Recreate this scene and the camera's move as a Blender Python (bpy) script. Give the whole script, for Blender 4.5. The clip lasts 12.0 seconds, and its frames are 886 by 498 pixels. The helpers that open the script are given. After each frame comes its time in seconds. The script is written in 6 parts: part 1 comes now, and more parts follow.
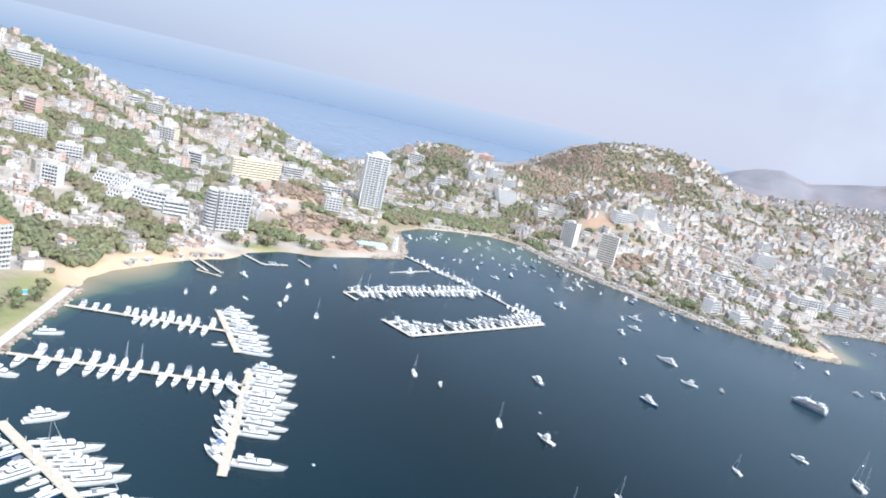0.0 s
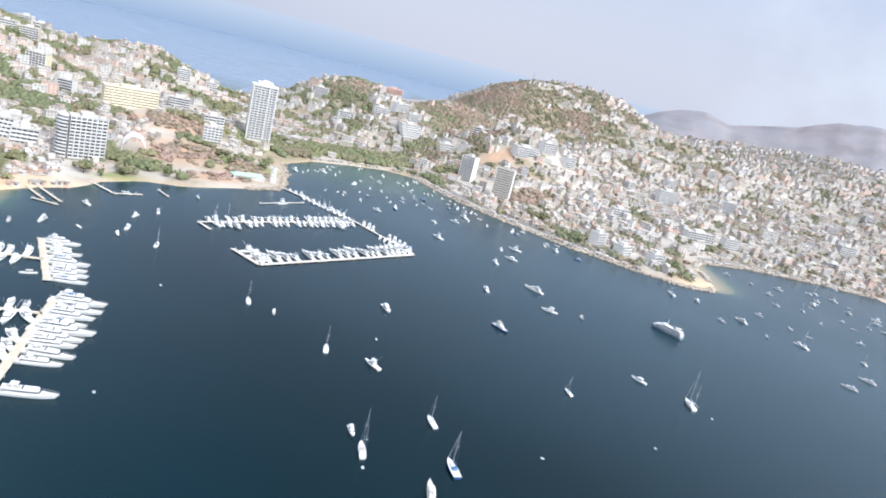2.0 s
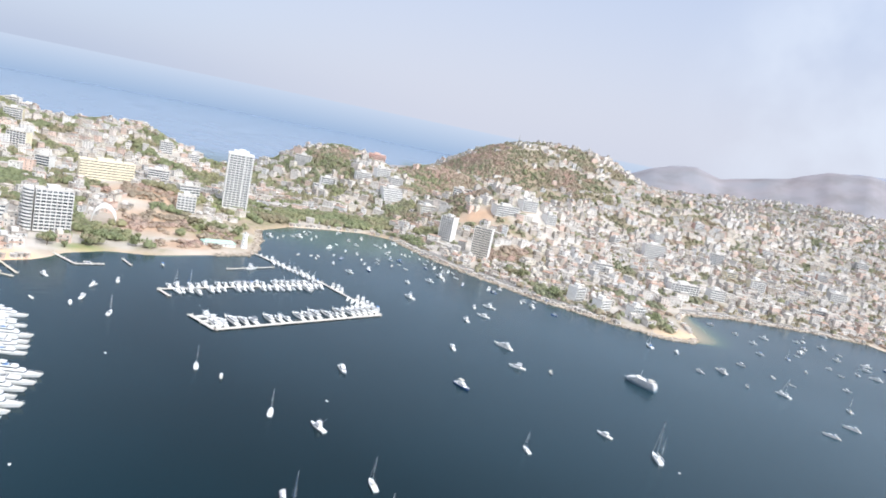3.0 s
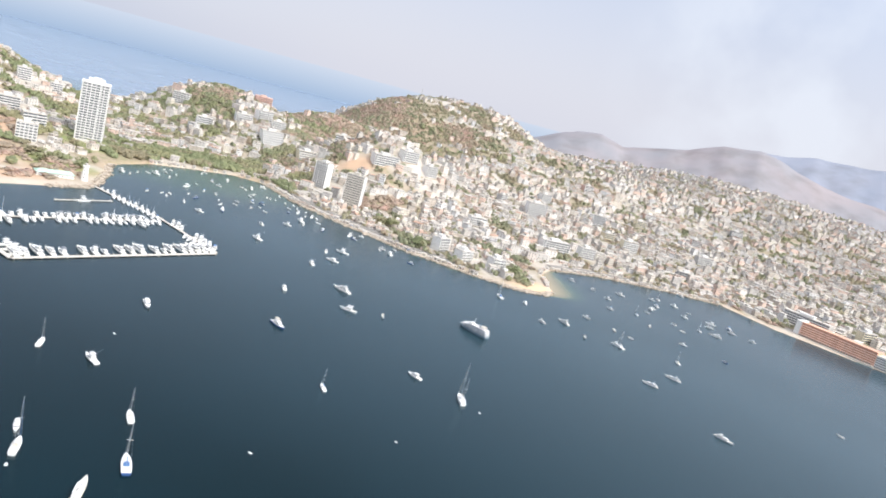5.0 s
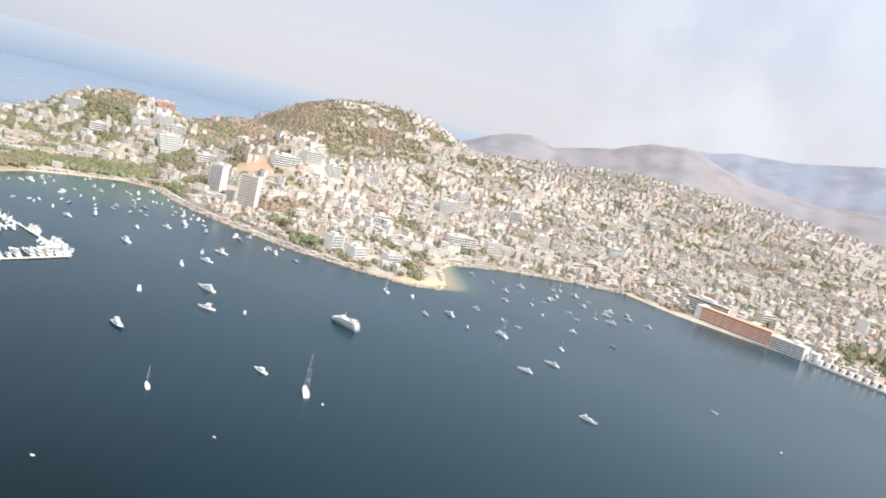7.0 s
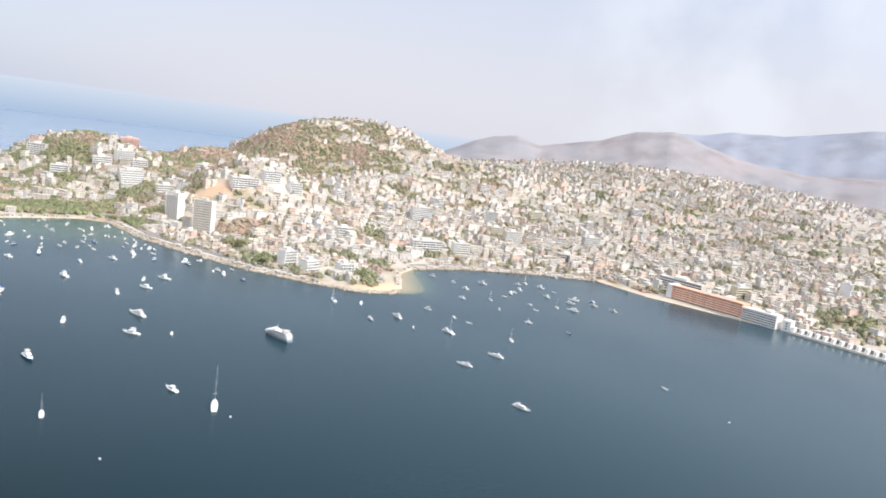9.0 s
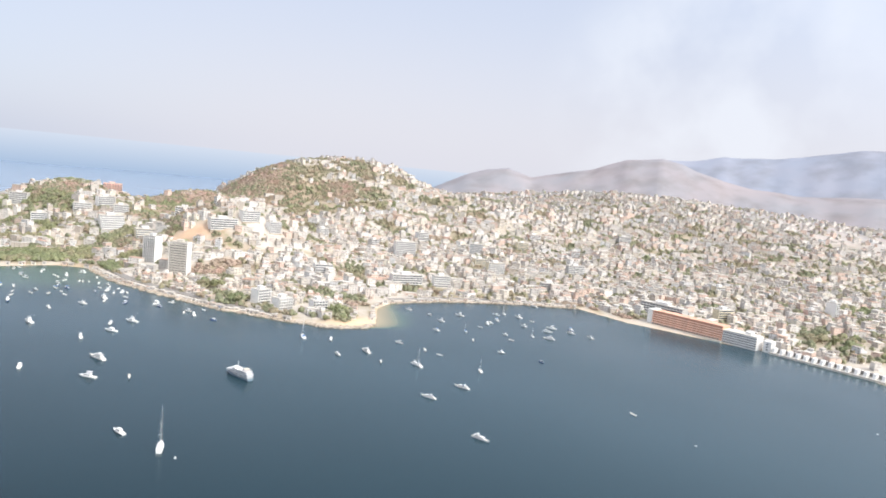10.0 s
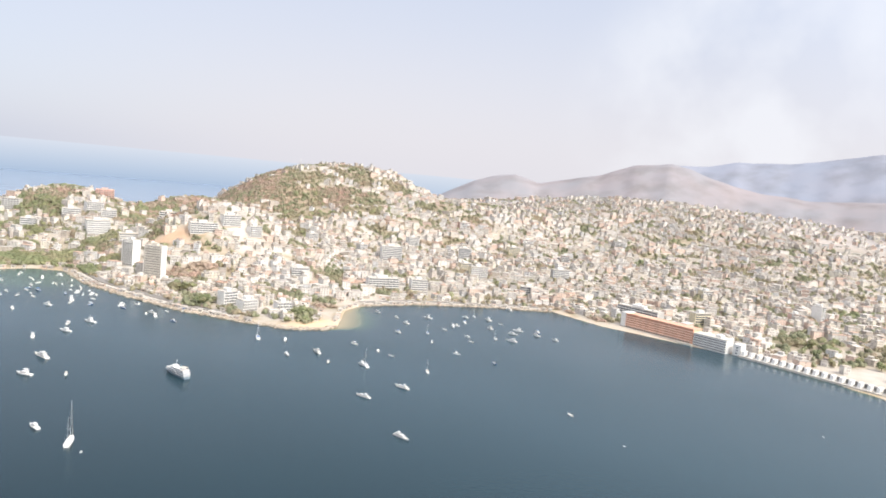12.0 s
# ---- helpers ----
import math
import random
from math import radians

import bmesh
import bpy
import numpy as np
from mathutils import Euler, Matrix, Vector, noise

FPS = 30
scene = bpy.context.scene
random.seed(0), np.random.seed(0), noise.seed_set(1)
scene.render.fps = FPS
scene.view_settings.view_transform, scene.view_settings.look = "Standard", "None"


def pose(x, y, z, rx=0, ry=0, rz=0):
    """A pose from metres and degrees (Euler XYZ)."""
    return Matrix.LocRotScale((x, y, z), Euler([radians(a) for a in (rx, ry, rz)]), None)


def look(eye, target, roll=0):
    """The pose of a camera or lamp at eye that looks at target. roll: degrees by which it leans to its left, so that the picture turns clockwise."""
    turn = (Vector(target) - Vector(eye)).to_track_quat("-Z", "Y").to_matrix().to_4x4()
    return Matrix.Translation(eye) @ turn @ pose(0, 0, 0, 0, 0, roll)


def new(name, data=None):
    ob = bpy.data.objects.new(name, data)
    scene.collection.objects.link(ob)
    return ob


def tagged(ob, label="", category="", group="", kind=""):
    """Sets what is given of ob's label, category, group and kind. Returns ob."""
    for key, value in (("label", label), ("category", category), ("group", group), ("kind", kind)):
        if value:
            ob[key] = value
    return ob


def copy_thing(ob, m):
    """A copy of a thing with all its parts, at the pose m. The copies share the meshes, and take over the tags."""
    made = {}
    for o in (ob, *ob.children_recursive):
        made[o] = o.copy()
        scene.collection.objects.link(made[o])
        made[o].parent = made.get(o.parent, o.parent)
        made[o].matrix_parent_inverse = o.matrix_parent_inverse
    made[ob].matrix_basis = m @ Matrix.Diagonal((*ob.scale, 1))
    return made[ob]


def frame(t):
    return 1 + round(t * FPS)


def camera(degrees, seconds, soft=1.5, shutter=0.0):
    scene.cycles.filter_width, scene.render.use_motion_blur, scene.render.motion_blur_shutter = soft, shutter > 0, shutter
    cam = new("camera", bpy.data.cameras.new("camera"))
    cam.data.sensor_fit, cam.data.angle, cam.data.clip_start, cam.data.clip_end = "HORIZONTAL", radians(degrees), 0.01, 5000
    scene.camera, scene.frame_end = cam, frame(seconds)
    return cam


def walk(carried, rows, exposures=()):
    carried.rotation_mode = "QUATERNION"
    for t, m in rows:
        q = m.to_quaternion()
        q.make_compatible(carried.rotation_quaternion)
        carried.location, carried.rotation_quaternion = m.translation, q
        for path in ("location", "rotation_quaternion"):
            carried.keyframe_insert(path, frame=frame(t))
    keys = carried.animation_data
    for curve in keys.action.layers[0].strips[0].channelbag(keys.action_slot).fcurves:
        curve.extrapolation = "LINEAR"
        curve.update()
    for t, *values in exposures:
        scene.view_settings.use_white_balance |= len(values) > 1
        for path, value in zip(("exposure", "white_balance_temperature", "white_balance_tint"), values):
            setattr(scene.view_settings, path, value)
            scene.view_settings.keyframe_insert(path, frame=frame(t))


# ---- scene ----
cam = camera(63.6, 12.0, soft=1.8)
PATH = [
    (0, (-3.388, -0.806, 166.972), (-3.298, 1.153, 166.577), 13.2),
    (0.5, (13.529, 1.792, 166.939), (13.683, 3.741, 166.517), 13.7),
    (1, (30.308, 4.456, 166.904), (30.551, 6.377, 166.403), 14.2),
    (1.5, (46.995, 7.015, 166.86), (47.283, 8.933, 166.37), 13.8),
    (2, (63.767, 9.279, 166.829), (64.043, 11.194, 166.321), 14.2),
    (2.5, (80.544, 10.993, 166.835), (80.751, 12.947, 166.464), 11.8),
    (2.7, (87.264, 11.401, 166.826), (87.474, 13.36, 166.483), 11.7),
    (4.3, (141.294, 12.717, 166.375), (141.67, 14.655, 166.056), 13.8),
    (4.5, (148.05, 12.755, 166.348), (148.454, 14.68, 165.986), 14.6),
    (5, (164.892, 12.602, 166.241), (165.354, 14.507, 165.847), 15.4),
    (5.5, (181.717, 12.207, 166.156), (182.196, 14.111, 165.778), 14.9),
    (6, (198.517, 11.396, 166.056), (199.021, 13.296, 165.689), 14.2),
    (6.5, (215.245, 10.197, 165.965), (215.805, 12.076, 165.567), 14.9),
    (7, (231.809, 8.449, 165.909), (232.395, 10.331, 165.572), 13.8),
    (7.5, (248.209, 6.267, 165.831), (248.836, 8.126, 165.446), 13.9),
    (7.7, (254.75, 5.296, 165.81), (255.394, 7.152, 165.432), 13.8),
    (9.3, (306.893, -3.172, 165.487), (307.408, -1.264, 165.181), 6.6),
    (9.5, (313.353, -4.379, 165.471), (313.852, -2.466, 165.172), 6.3),
    (10, (329.37, -7.808, 165.389), (329.904, -5.893, 165.174), 5.6),
    (10.5, (345.284, -11.628, 165.288), (345.817, -9.712, 165.075), 6.3),
    (11, (361.159, -15.748, 165.18), (361.631, -13.816, 164.968), 6.0),
    (11.5, (377.006, -20.022, 165.091), (377.468, -18.089, 164.873), 5.6),
    (12, (392.833, -24.358, 165.072), (393.302, -22.424, 164.873), 5.3),
]
walk(cam, [(t, look(eye, target, roll)) for t, eye, target, roll in PATH],
     [(0.0, 0.82, 5900, 9), (2.5, 0.82, 6150, 9), (5.0, 0.9, 6550, 9), (7.0, 0.93, 6800, 9), (9.5, 0.95, 6650, 9), (12.0, 0.98, 6950, 10)])

# ---- world, sun ----
SUN_TO = Vector((0.46, -0.54, 0.74)).normalized()
world = bpy.data.worlds.new("sky")
scene.world = world
world.use_nodes = True
wn, wl = world.node_tree.nodes, world.node_tree.links
sky = wn.new("ShaderNodeTexSky")
sky.sky_type = "NISHITA"
sky.sun_disc = False
sky.sun_elevation = math.asin(SUN_TO.z)
sky.sun_rotation = math.atan2(SUN_TO.x, SUN_TO.y)
sky.air_density, sky.dust_density, sky.ozone_density = 1.0, 2.5, 1.0
wn["Background"].inputs["Strength"].default_value = 0.116
haze = wn.new("ShaderNodeMix")
haze.data_type = "RGBA"
haze.inputs["Factor"].default_value = 0.82
haze.inputs["B"].default_value = (2.96, 3.28, 4.12, 1)
wl.new(sky.outputs["Color"], haze.inputs["A"])
heaven = wn.new("ShaderNodeTexCoord").outputs["Generated"]


def sky_dot(to, lo, hi):
    """0 to 1 as the sky's direction turns towards a given one."""
    d = wn.new("ShaderNodeVectorMath")
    d.operation = "DOT_PRODUCT"
    d.inputs[1].default_value = to
    wl.new(heaven, d.inputs[0])
    r = wn.new("ShaderNodeMapRange")
    r.interpolation_type = "SMOOTHSTEP"
    r.inputs["From Min"].default_value, r.inputs["From Max"].default_value = lo, hi
    wl.new(d.outputs["Value"], r.inputs["Value"])
    return r.outputs["Result"]


def sky_math(op, a, b):
    n = wn.new("ShaderNodeMath")
    n.operation = op
    for sock, val in zip(n.inputs, (a, b)):
        if isinstance(val, float):
            sock.default_value = val
        else:
            wl.new(val, sock)
    return n.outputs[0]


def sky_layer(below, fac, colour, blend):
    n = wn.new("ShaderNodeMix")
    n.data_type, n.blend_type = "RGBA", blend
    wl.new(fac, n.inputs["Factor"])
    wl.new(below, n.inputs["A"])
    n.inputs["B"].default_value = (*colour, 1)
    return n.outputs["Result"]


# dusty haze low over the land, a thin bank of cloud in the north-east, the glow round the sun
low = sky_math("MULTIPLY", sky_dot((0, 0, 1), 0.3, 0.02), sky_dot((0.5, 0.866, 0), 0.55, 0.95))
colour = sky_layer(haze.outputs["Result"], sky_math("MULTIPLY", low, 0.7), (3.62, 3.58, 3.95), "MIX")
puff = wn.new("ShaderNodeTexNoise")
puff.inputs["Scale"].default_value, puff.inputs["Detail"].default_value = 7.0, 4.0
wl.new(heaven, puff.inputs["Vector"])
edge = wn.new("ShaderNodeMapRange")
edge.inputs["From Min"].default_value, edge.inputs["From Max"].default_value = 0.42, 0.62
wl.new(puff.outputs["Fac"], edge.inputs["Value"])
bank = sky_math("MULTIPLY", sky_dot((0.567, 0.81, 0.13), 0.968, 0.995), edge.outputs["Result"])
colour = sky_layer(colour, sky_math("MULTIPLY", bank, 0.5), (4.1, 4.35, 4.85), "MIX")
glow = sky_math("POWER", sky_dot(SUN_TO, -0.15, 1.2), 1.3)
colour = sky_layer(colour, glow, (8.2, 8.3, 8.5), "ADD")
wl.new(colour, wn["Background"].inputs["Color"])
sun = new("sun", bpy.data.lights.new("sun", "SUN"))
sun.data.energy, sun.data.angle, sun.data.color = 1.95, radians(7.0), (1.0, 0.95, 0.88)
sun.matrix_world = look(SUN_TO * 1000, (0, 0, 0))

# ---- materials ----
def ramp_mix(nt, fac, a, b):
    n = nt.nodes.new("ShaderNodeMix")
    n.data_type = "RGBA"
    nt.links.new(fac, n.inputs["Factor"])
    for sock, val in ((n.inputs["A"], a), (n.inputs["B"], b)):
        if isinstance(val, tuple):
            sock.default_value = (*val, 1)
        else:
            nt.links.new(val, sock)
    return n.outputs["Result"]


def noise_fac(nt, scale, lo=0.35, hi=0.65, detail=4.0, coord="Object"):
    tc = nt.nodes.new("ShaderNodeTexCoord")
    t = nt.nodes.new("ShaderNodeTexNoise")
    t.inputs["Scale"].default_value = scale
    t.inputs["Detail"].default_value = detail
    nt.links.new(tc.outputs[coord], t.inputs["Vector"])
    m = nt.nodes.new("ShaderNodeMapRange")
    m.inputs["From Min"].default_value, m.inputs["From Max"].default_value = lo, hi
    nt.links.new(t.outputs["Fac"], m.inputs["Value"])
    return m.outputs["Result"]


def mat(name, a, b=None, rough=0.7, metal=0.0, scale=0.4, fine=3.0, bump=0.0, vary="", tones=(), spec=0.5):
    """Two-scale mottled paint, stone or wood; tones: colours drawn per object or per island."""
    m = bpy.data.materials.new(name)
    m.use_nodes = True
    nt = m.node_tree
    p = nt.nodes["Principled BSDF"]
    p.inputs["Roughness"].default_value, p.inputs["Metallic"].default_value = rough, metal
    p.inputs["Specular IOR Level"].default_value = spec
    b = b or tuple(c * 0.78 for c in a)
    base = ramp_mix(nt, noise_fac(nt, scale), a, b)
    if tones:
        if vary == "island":
            src = nt.nodes.new("ShaderNodeNewGeometry").outputs["Random Per Island"]
        else:
            src = nt.nodes.new("ShaderNodeObjectInfo").outputs["Random"]
        cr = nt.nodes.new("ShaderNodeValToRGB")
        cr.color_ramp.interpolation = "CONSTANT"
        el = cr.color_ramp.elements
        while len(el) < len(tones):
            el.new(0.5)
        for i, c in enumerate(tones):
            el[i].position, el[i].color = i / len(tones), (*c, 1)
        nt.links.new(src, cr.inputs["Fac"])
        mul = nt.nodes.new("ShaderNodeMix")
        mul.data_type, mul.blend_type = "RGBA", "MULTIPLY"
        mul.inputs["Factor"].default_value = 1.0
        nt.links.new(base, mul.inputs["A"])
        nt.links.new(cr.outputs["Color"], mul.inputs["B"])
        base = mul.outputs["Result"]
    dark = nt.nodes.new("ShaderNodeMix")
    dark.data_type, dark.blend_type = "RGBA", "MULTIPLY"
    nt.links.new(noise_fac(nt, fine, 0.45, 0.8), dark.inputs["Factor"])
    nt.links.new(base, dark.inputs["A"])
    dark.inputs["B"].default_value = (0.72, 0.7, 0.67, 1)
    nt.links.new(dark.outputs["Result"], p.inputs["Base Color"])
    if bump:
        bn = nt.nodes.new("ShaderNodeBump")
        bn.inputs["Strength"].default_value = bump
        nt.links.new(noise_fac(nt, fine * 2, 0.2, 0.8), bn.inputs["Height"])
        nt.links.new(bn.outputs["Normal"], p.inputs["Normal"])
    return m


HOUSE_TONES = ((1, 1, 1), (0.97, 0.9, 0.86), (0.92, 0.87, 0.8), (0.84, 0.83, 0.82), (1, 0.99, 0.97), (0.96, 0.76, 0.67),
               (0.78, 0.76, 0.73), (0.96, 0.93, 0.84), (0.87, 0.9, 0.94), (1, 0.98, 0.96), (0.7, 0.64, 0.58), (0.9, 0.72, 0.64))
ROOF_TONES = ((1, 1, 1), (0.88, 0.86, 0.83), (0.96, 0.94, 0.91), (0.68, 0.66, 0.64), (0.85, 0.62, 0.52), (0.95, 0.94, 0.93), (0.58, 0.55, 0.52), (0.86, 0.81, 0.75))
M_white = mat("white_paint", (0.76, 0.75, 0.735), (0.68, 0.67, 0.65), rough=0.6)
M_wall = mat("house_plaster", (0.73, 0.705, 0.675), rough=0.85, vary="object", tones=HOUSE_TONES, scale=0.2, fine=1.2)
M_wall_far = mat("house_plaster_far", (0.73, 0.705, 0.675), rough=0.85, vary="island", tones=HOUSE_TONES, scale=0.05, fine=0.4)
M_roof = mat("roof_slab", (0.6, 0.565, 0.525), rough=0.9, vary="object", tones=ROOF_TONES, scale=0.3, fine=1.0)
M_roof_far = mat("roof_slab_far", (0.6, 0.565, 0.525), rough=0.9, vary="island", tones=ROOF_TONES, scale=0.05, fine=0.4)
M_plinth = mat("tan_retaining_stone", (0.42, 0.35, 0.27), (0.34, 0.29, 0.22), rough=0.95, bump=0.3)
M_cream = mat("cream_paint", (0.76, 0.68, 0.5), rough=0.7)
M_yellow = mat("yellow_paint", (0.86, 0.77, 0.58), rough=0.7)
M_pink = mat("pink_paint", (0.72, 0.5, 0.42), rough=0.75)
M_grey = mat("grey_concrete", (0.5, 0.49, 0.47), rough=0.85, bump=0.1)
M_conc = mat("pale_concrete", (0.62, 0.58, 0.52), rough=0.85, bump=0.1)
M_orange = mat("orange_paint", (0.9, 0.5, 0.33), rough=0.75)
M_salmon = mat("salmon_paint", (0.95, 0.64, 0.5), rough=0.8)
M_pinkroof = mat("pink_roof_paint", (0.7, 0.4, 0.29), rough=0.9)
M_red = mat("red_paint", (0.82, 0.4, 0.33), rough=0.7)
M_terra = mat("terracotta_tiles", (0.55, 0.24, 0.14), rough=0.85, bump=0.3)
M_glass = mat("window_glass", (0.08, 0.095, 0.11), (0.13, 0.14, 0.155), rough=0.12, spec=0.8)
# paints the shade inside openings; also serves doors and tanks
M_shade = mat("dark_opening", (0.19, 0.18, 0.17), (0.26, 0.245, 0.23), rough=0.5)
M_bark = mat("bark", (0.16, 0.12, 0.08), rough=0.95, bump=0.4)
M_hull = mat("white_gelcoat", (0.8, 0.8, 0.79), (0.74, 0.74, 0.73), rough=0.25)
M_navy = mat("blue_gelcoat", (0.06, 0.13, 0.33), rough=0.25)
M_deck = mat("boat_deck", (0.76, 0.72, 0.64), rough=0.6)
M_canvas = mat("canvas_cover", (0.72, 0.72, 0.72), rough=0.85, vary="object", tones=((1, 1, 1), (0.9, 0.9, 0.88), (0.15, 0.3, 0.6), (0.85, 0.8, 0.7), (0.3, 0.32, 0.36), (1, 1, 1)))
M_alu = mat("aluminium", (0.75, 0.76, 0.77), rough=0.35, metal=0.7)
M_dock = mat("dock_planks", (0.6, 0.53, 0.42), (0.5, 0.45, 0.36), rough=0.85, bump=0.2)
M_shiphull = mat("grey_ship_paint", (0.2, 0.27, 0.33), rough=0.5)
M_rock = mat("shore_rock", (0.36, 0.31, 0.26), (0.5, 0.44, 0.37), rough=0.95, bump=0.5, vary="island", tones=((1, 1, 1), (0.8, 0.78, 0.75), (1.1, 1.05, 1), (0.65, 0.62, 0.58)))
M_shipgrey = mat("light_grey_ship_paint", (0.52, 0.56, 0.61), rough=0.5)
M_roofgravel = mat("roof_gravel", (0.6, 0.57, 0.53), (0.5, 0.47, 0.43), rough=0.95, bump=0.2)
M_road = mat("asphalt_road", (0.2, 0.19, 0.18), (0.26, 0.24, 0.22), rough=0.9)
M_pave = mat("promenade_paving", (0.55, 0.51, 0.46), rough=0.85)
M_pool = mat("pool_water", (0.1, 0.5, 0.55), rough=0.1)


def leaf_mat(name, tones, a, dry, bare):
    """Leaves that turn from green to olive and to bare brown twigs in patches."""
    m = bpy.data.materials.new(name)
    m.use_nodes = True
    nt = m.node_tree
    p = nt.nodes["Principled BSDF"]
    p.inputs["Roughness"].default_value = 0.7
    geo = nt.nodes.new("ShaderNodeNewGeometry")
    def patches(scale, lo, hi):
        t = nt.nodes.new("ShaderNodeTexNoise")
        t.inputs["Scale"].default_value = scale
        t.inputs["Detail"].default_value = 3
        nt.links.new(geo.outputs["Position"], t.inputs["Vector"])
        mr = nt.nodes.new("ShaderNodeMapRange")
        mr.inputs["From Min"].default_value, mr.inputs["From Max"].default_value = lo, hi
        nt.links.new(t.outputs["Fac"], mr.inputs["Value"])
        return mr.outputs["Result"]

    base = ramp_mix(nt, patches(0.011, 0.45, 0.66), a, dry)
    base = ramp_mix(nt, patches(0.034, 0.52, 0.64), base, bare)
    cr = nt.nodes.new("ShaderNodeValToRGB")
    cr.color_ramp.elements[0].color, cr.color_ramp.elements[1].color = (*tones[0], 1), (*tones[1], 1)
    nt.links.new(geo.outputs["Random Per Island"], cr.inputs["Fac"])
    mul = nt.nodes.new("ShaderNodeMix")
    mul.data_type, mul.blend_type = "RGBA", "MULTIPLY"
    mul.inputs["Factor"].default_value = 1
    nt.links.new(base, mul.inputs["A"])
    nt.links.new(cr.outputs["Color"], mul.inputs["B"])
    nt.links.new(mul.outputs["Result"], p.inputs["Base Color"])
    tr = nt.nodes.new("ShaderNodeBsdfTranslucent")
    nt.links.new(mul.outputs["Result"], tr.inputs["Color"])
    mix = nt.nodes.new("ShaderNodeMixShader")
    mix.inputs["Fac"].default_value = 0.42
    nt.links.new(p.outputs["BSDF"], mix.inputs[1])
    nt.links.new(tr.outputs["BSDF"], mix.inputs[2])
    nt.links.new(mix.outputs["Shader"], nt.nodes["Material Output"].inputs["Surface"])
    return m


# all three are lifted above true leaf tones to paint in the haze
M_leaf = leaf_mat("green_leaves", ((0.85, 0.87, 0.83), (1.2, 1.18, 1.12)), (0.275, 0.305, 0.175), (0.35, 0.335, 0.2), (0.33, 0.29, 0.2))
M_hazed_leaf = leaf_mat("dusty_leaves", ((0.85, 0.86, 0.83), (1.2, 1.18, 1.12)), (0.275, 0.29, 0.19), (0.35, 0.315, 0.22), (0.37, 0.3, 0.23))
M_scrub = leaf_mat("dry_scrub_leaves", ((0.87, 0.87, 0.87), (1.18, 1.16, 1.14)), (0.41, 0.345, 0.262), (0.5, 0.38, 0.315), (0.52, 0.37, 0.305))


def ground_material():
    m = bpy.data.materials.new("ground_cover")
    m.use_nodes = True
    nt = m.node_tree
    p = nt.nodes["Principled BSDF"]
    p.inputs["Roughness"].default_value = 0.95
    soil = ramp_mix(nt, noise_fac(nt, 0.012, 0.4, 0.62), (0.35, 0.275, 0.205), (0.27, 0.23, 0.165))
    soil = ramp_mix(nt, noise_fac(nt, 0.15, 0.45, 0.7), soil, (0.21, 0.195, 0.1))
    town = ramp_mix(nt, noise_fac(nt, 0.05, 0.4, 0.6), (0.5, 0.455, 0.41), (0.42, 0.38, 0.33))
    sand = ramp_mix(nt, noise_fac(nt, 0.08), (0.7, 0.49, 0.31), (0.6, 0.42, 0.27))
    ochre = ramp_mix(nt, noise_fac(nt, 0.06), (0.5, 0.335, 0.225), (0.41, 0.285, 0.195))
    col = soil
    wild = ramp_mix(nt, noise_fac(nt, 0.02, 0.4, 0.62), (0.36, 0.265, 0.2), (0.29, 0.25, 0.165))
    lawn = ramp_mix(nt, noise_fac(nt, 0.1), (0.2, 0.24, 0.09), (0.27, 0.26, 0.12))
    # far land takes the foothills' grey-mauve, haze put into the ground colour
    far_haze_cover = ramp_mix(nt, noise_fac(nt, 0.02, 0.4, 0.62), (0.34, 0.3, 0.295), (0.27, 0.265, 0.27))
    for key, c in (("wild", wild), ("town", town), ("ochre", ochre), ("slope", far_haze_cover), ("lawn", lawn), ("sand", sand)):
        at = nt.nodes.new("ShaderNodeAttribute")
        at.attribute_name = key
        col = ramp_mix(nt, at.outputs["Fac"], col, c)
    nt.links.new(col, p.inputs["Base Color"])
    bn = nt.nodes.new("ShaderNodeBump")
    bn.inputs["Strength"].default_value, bn.inputs["Distance"].default_value = 0.6, 1.0
    nt.links.new(noise_fac(nt, 0.4, 0.2, 0.8), bn.inputs["Height"])
    nt.links.new(bn.outputs["Normal"], p.inputs["Normal"])
    return m


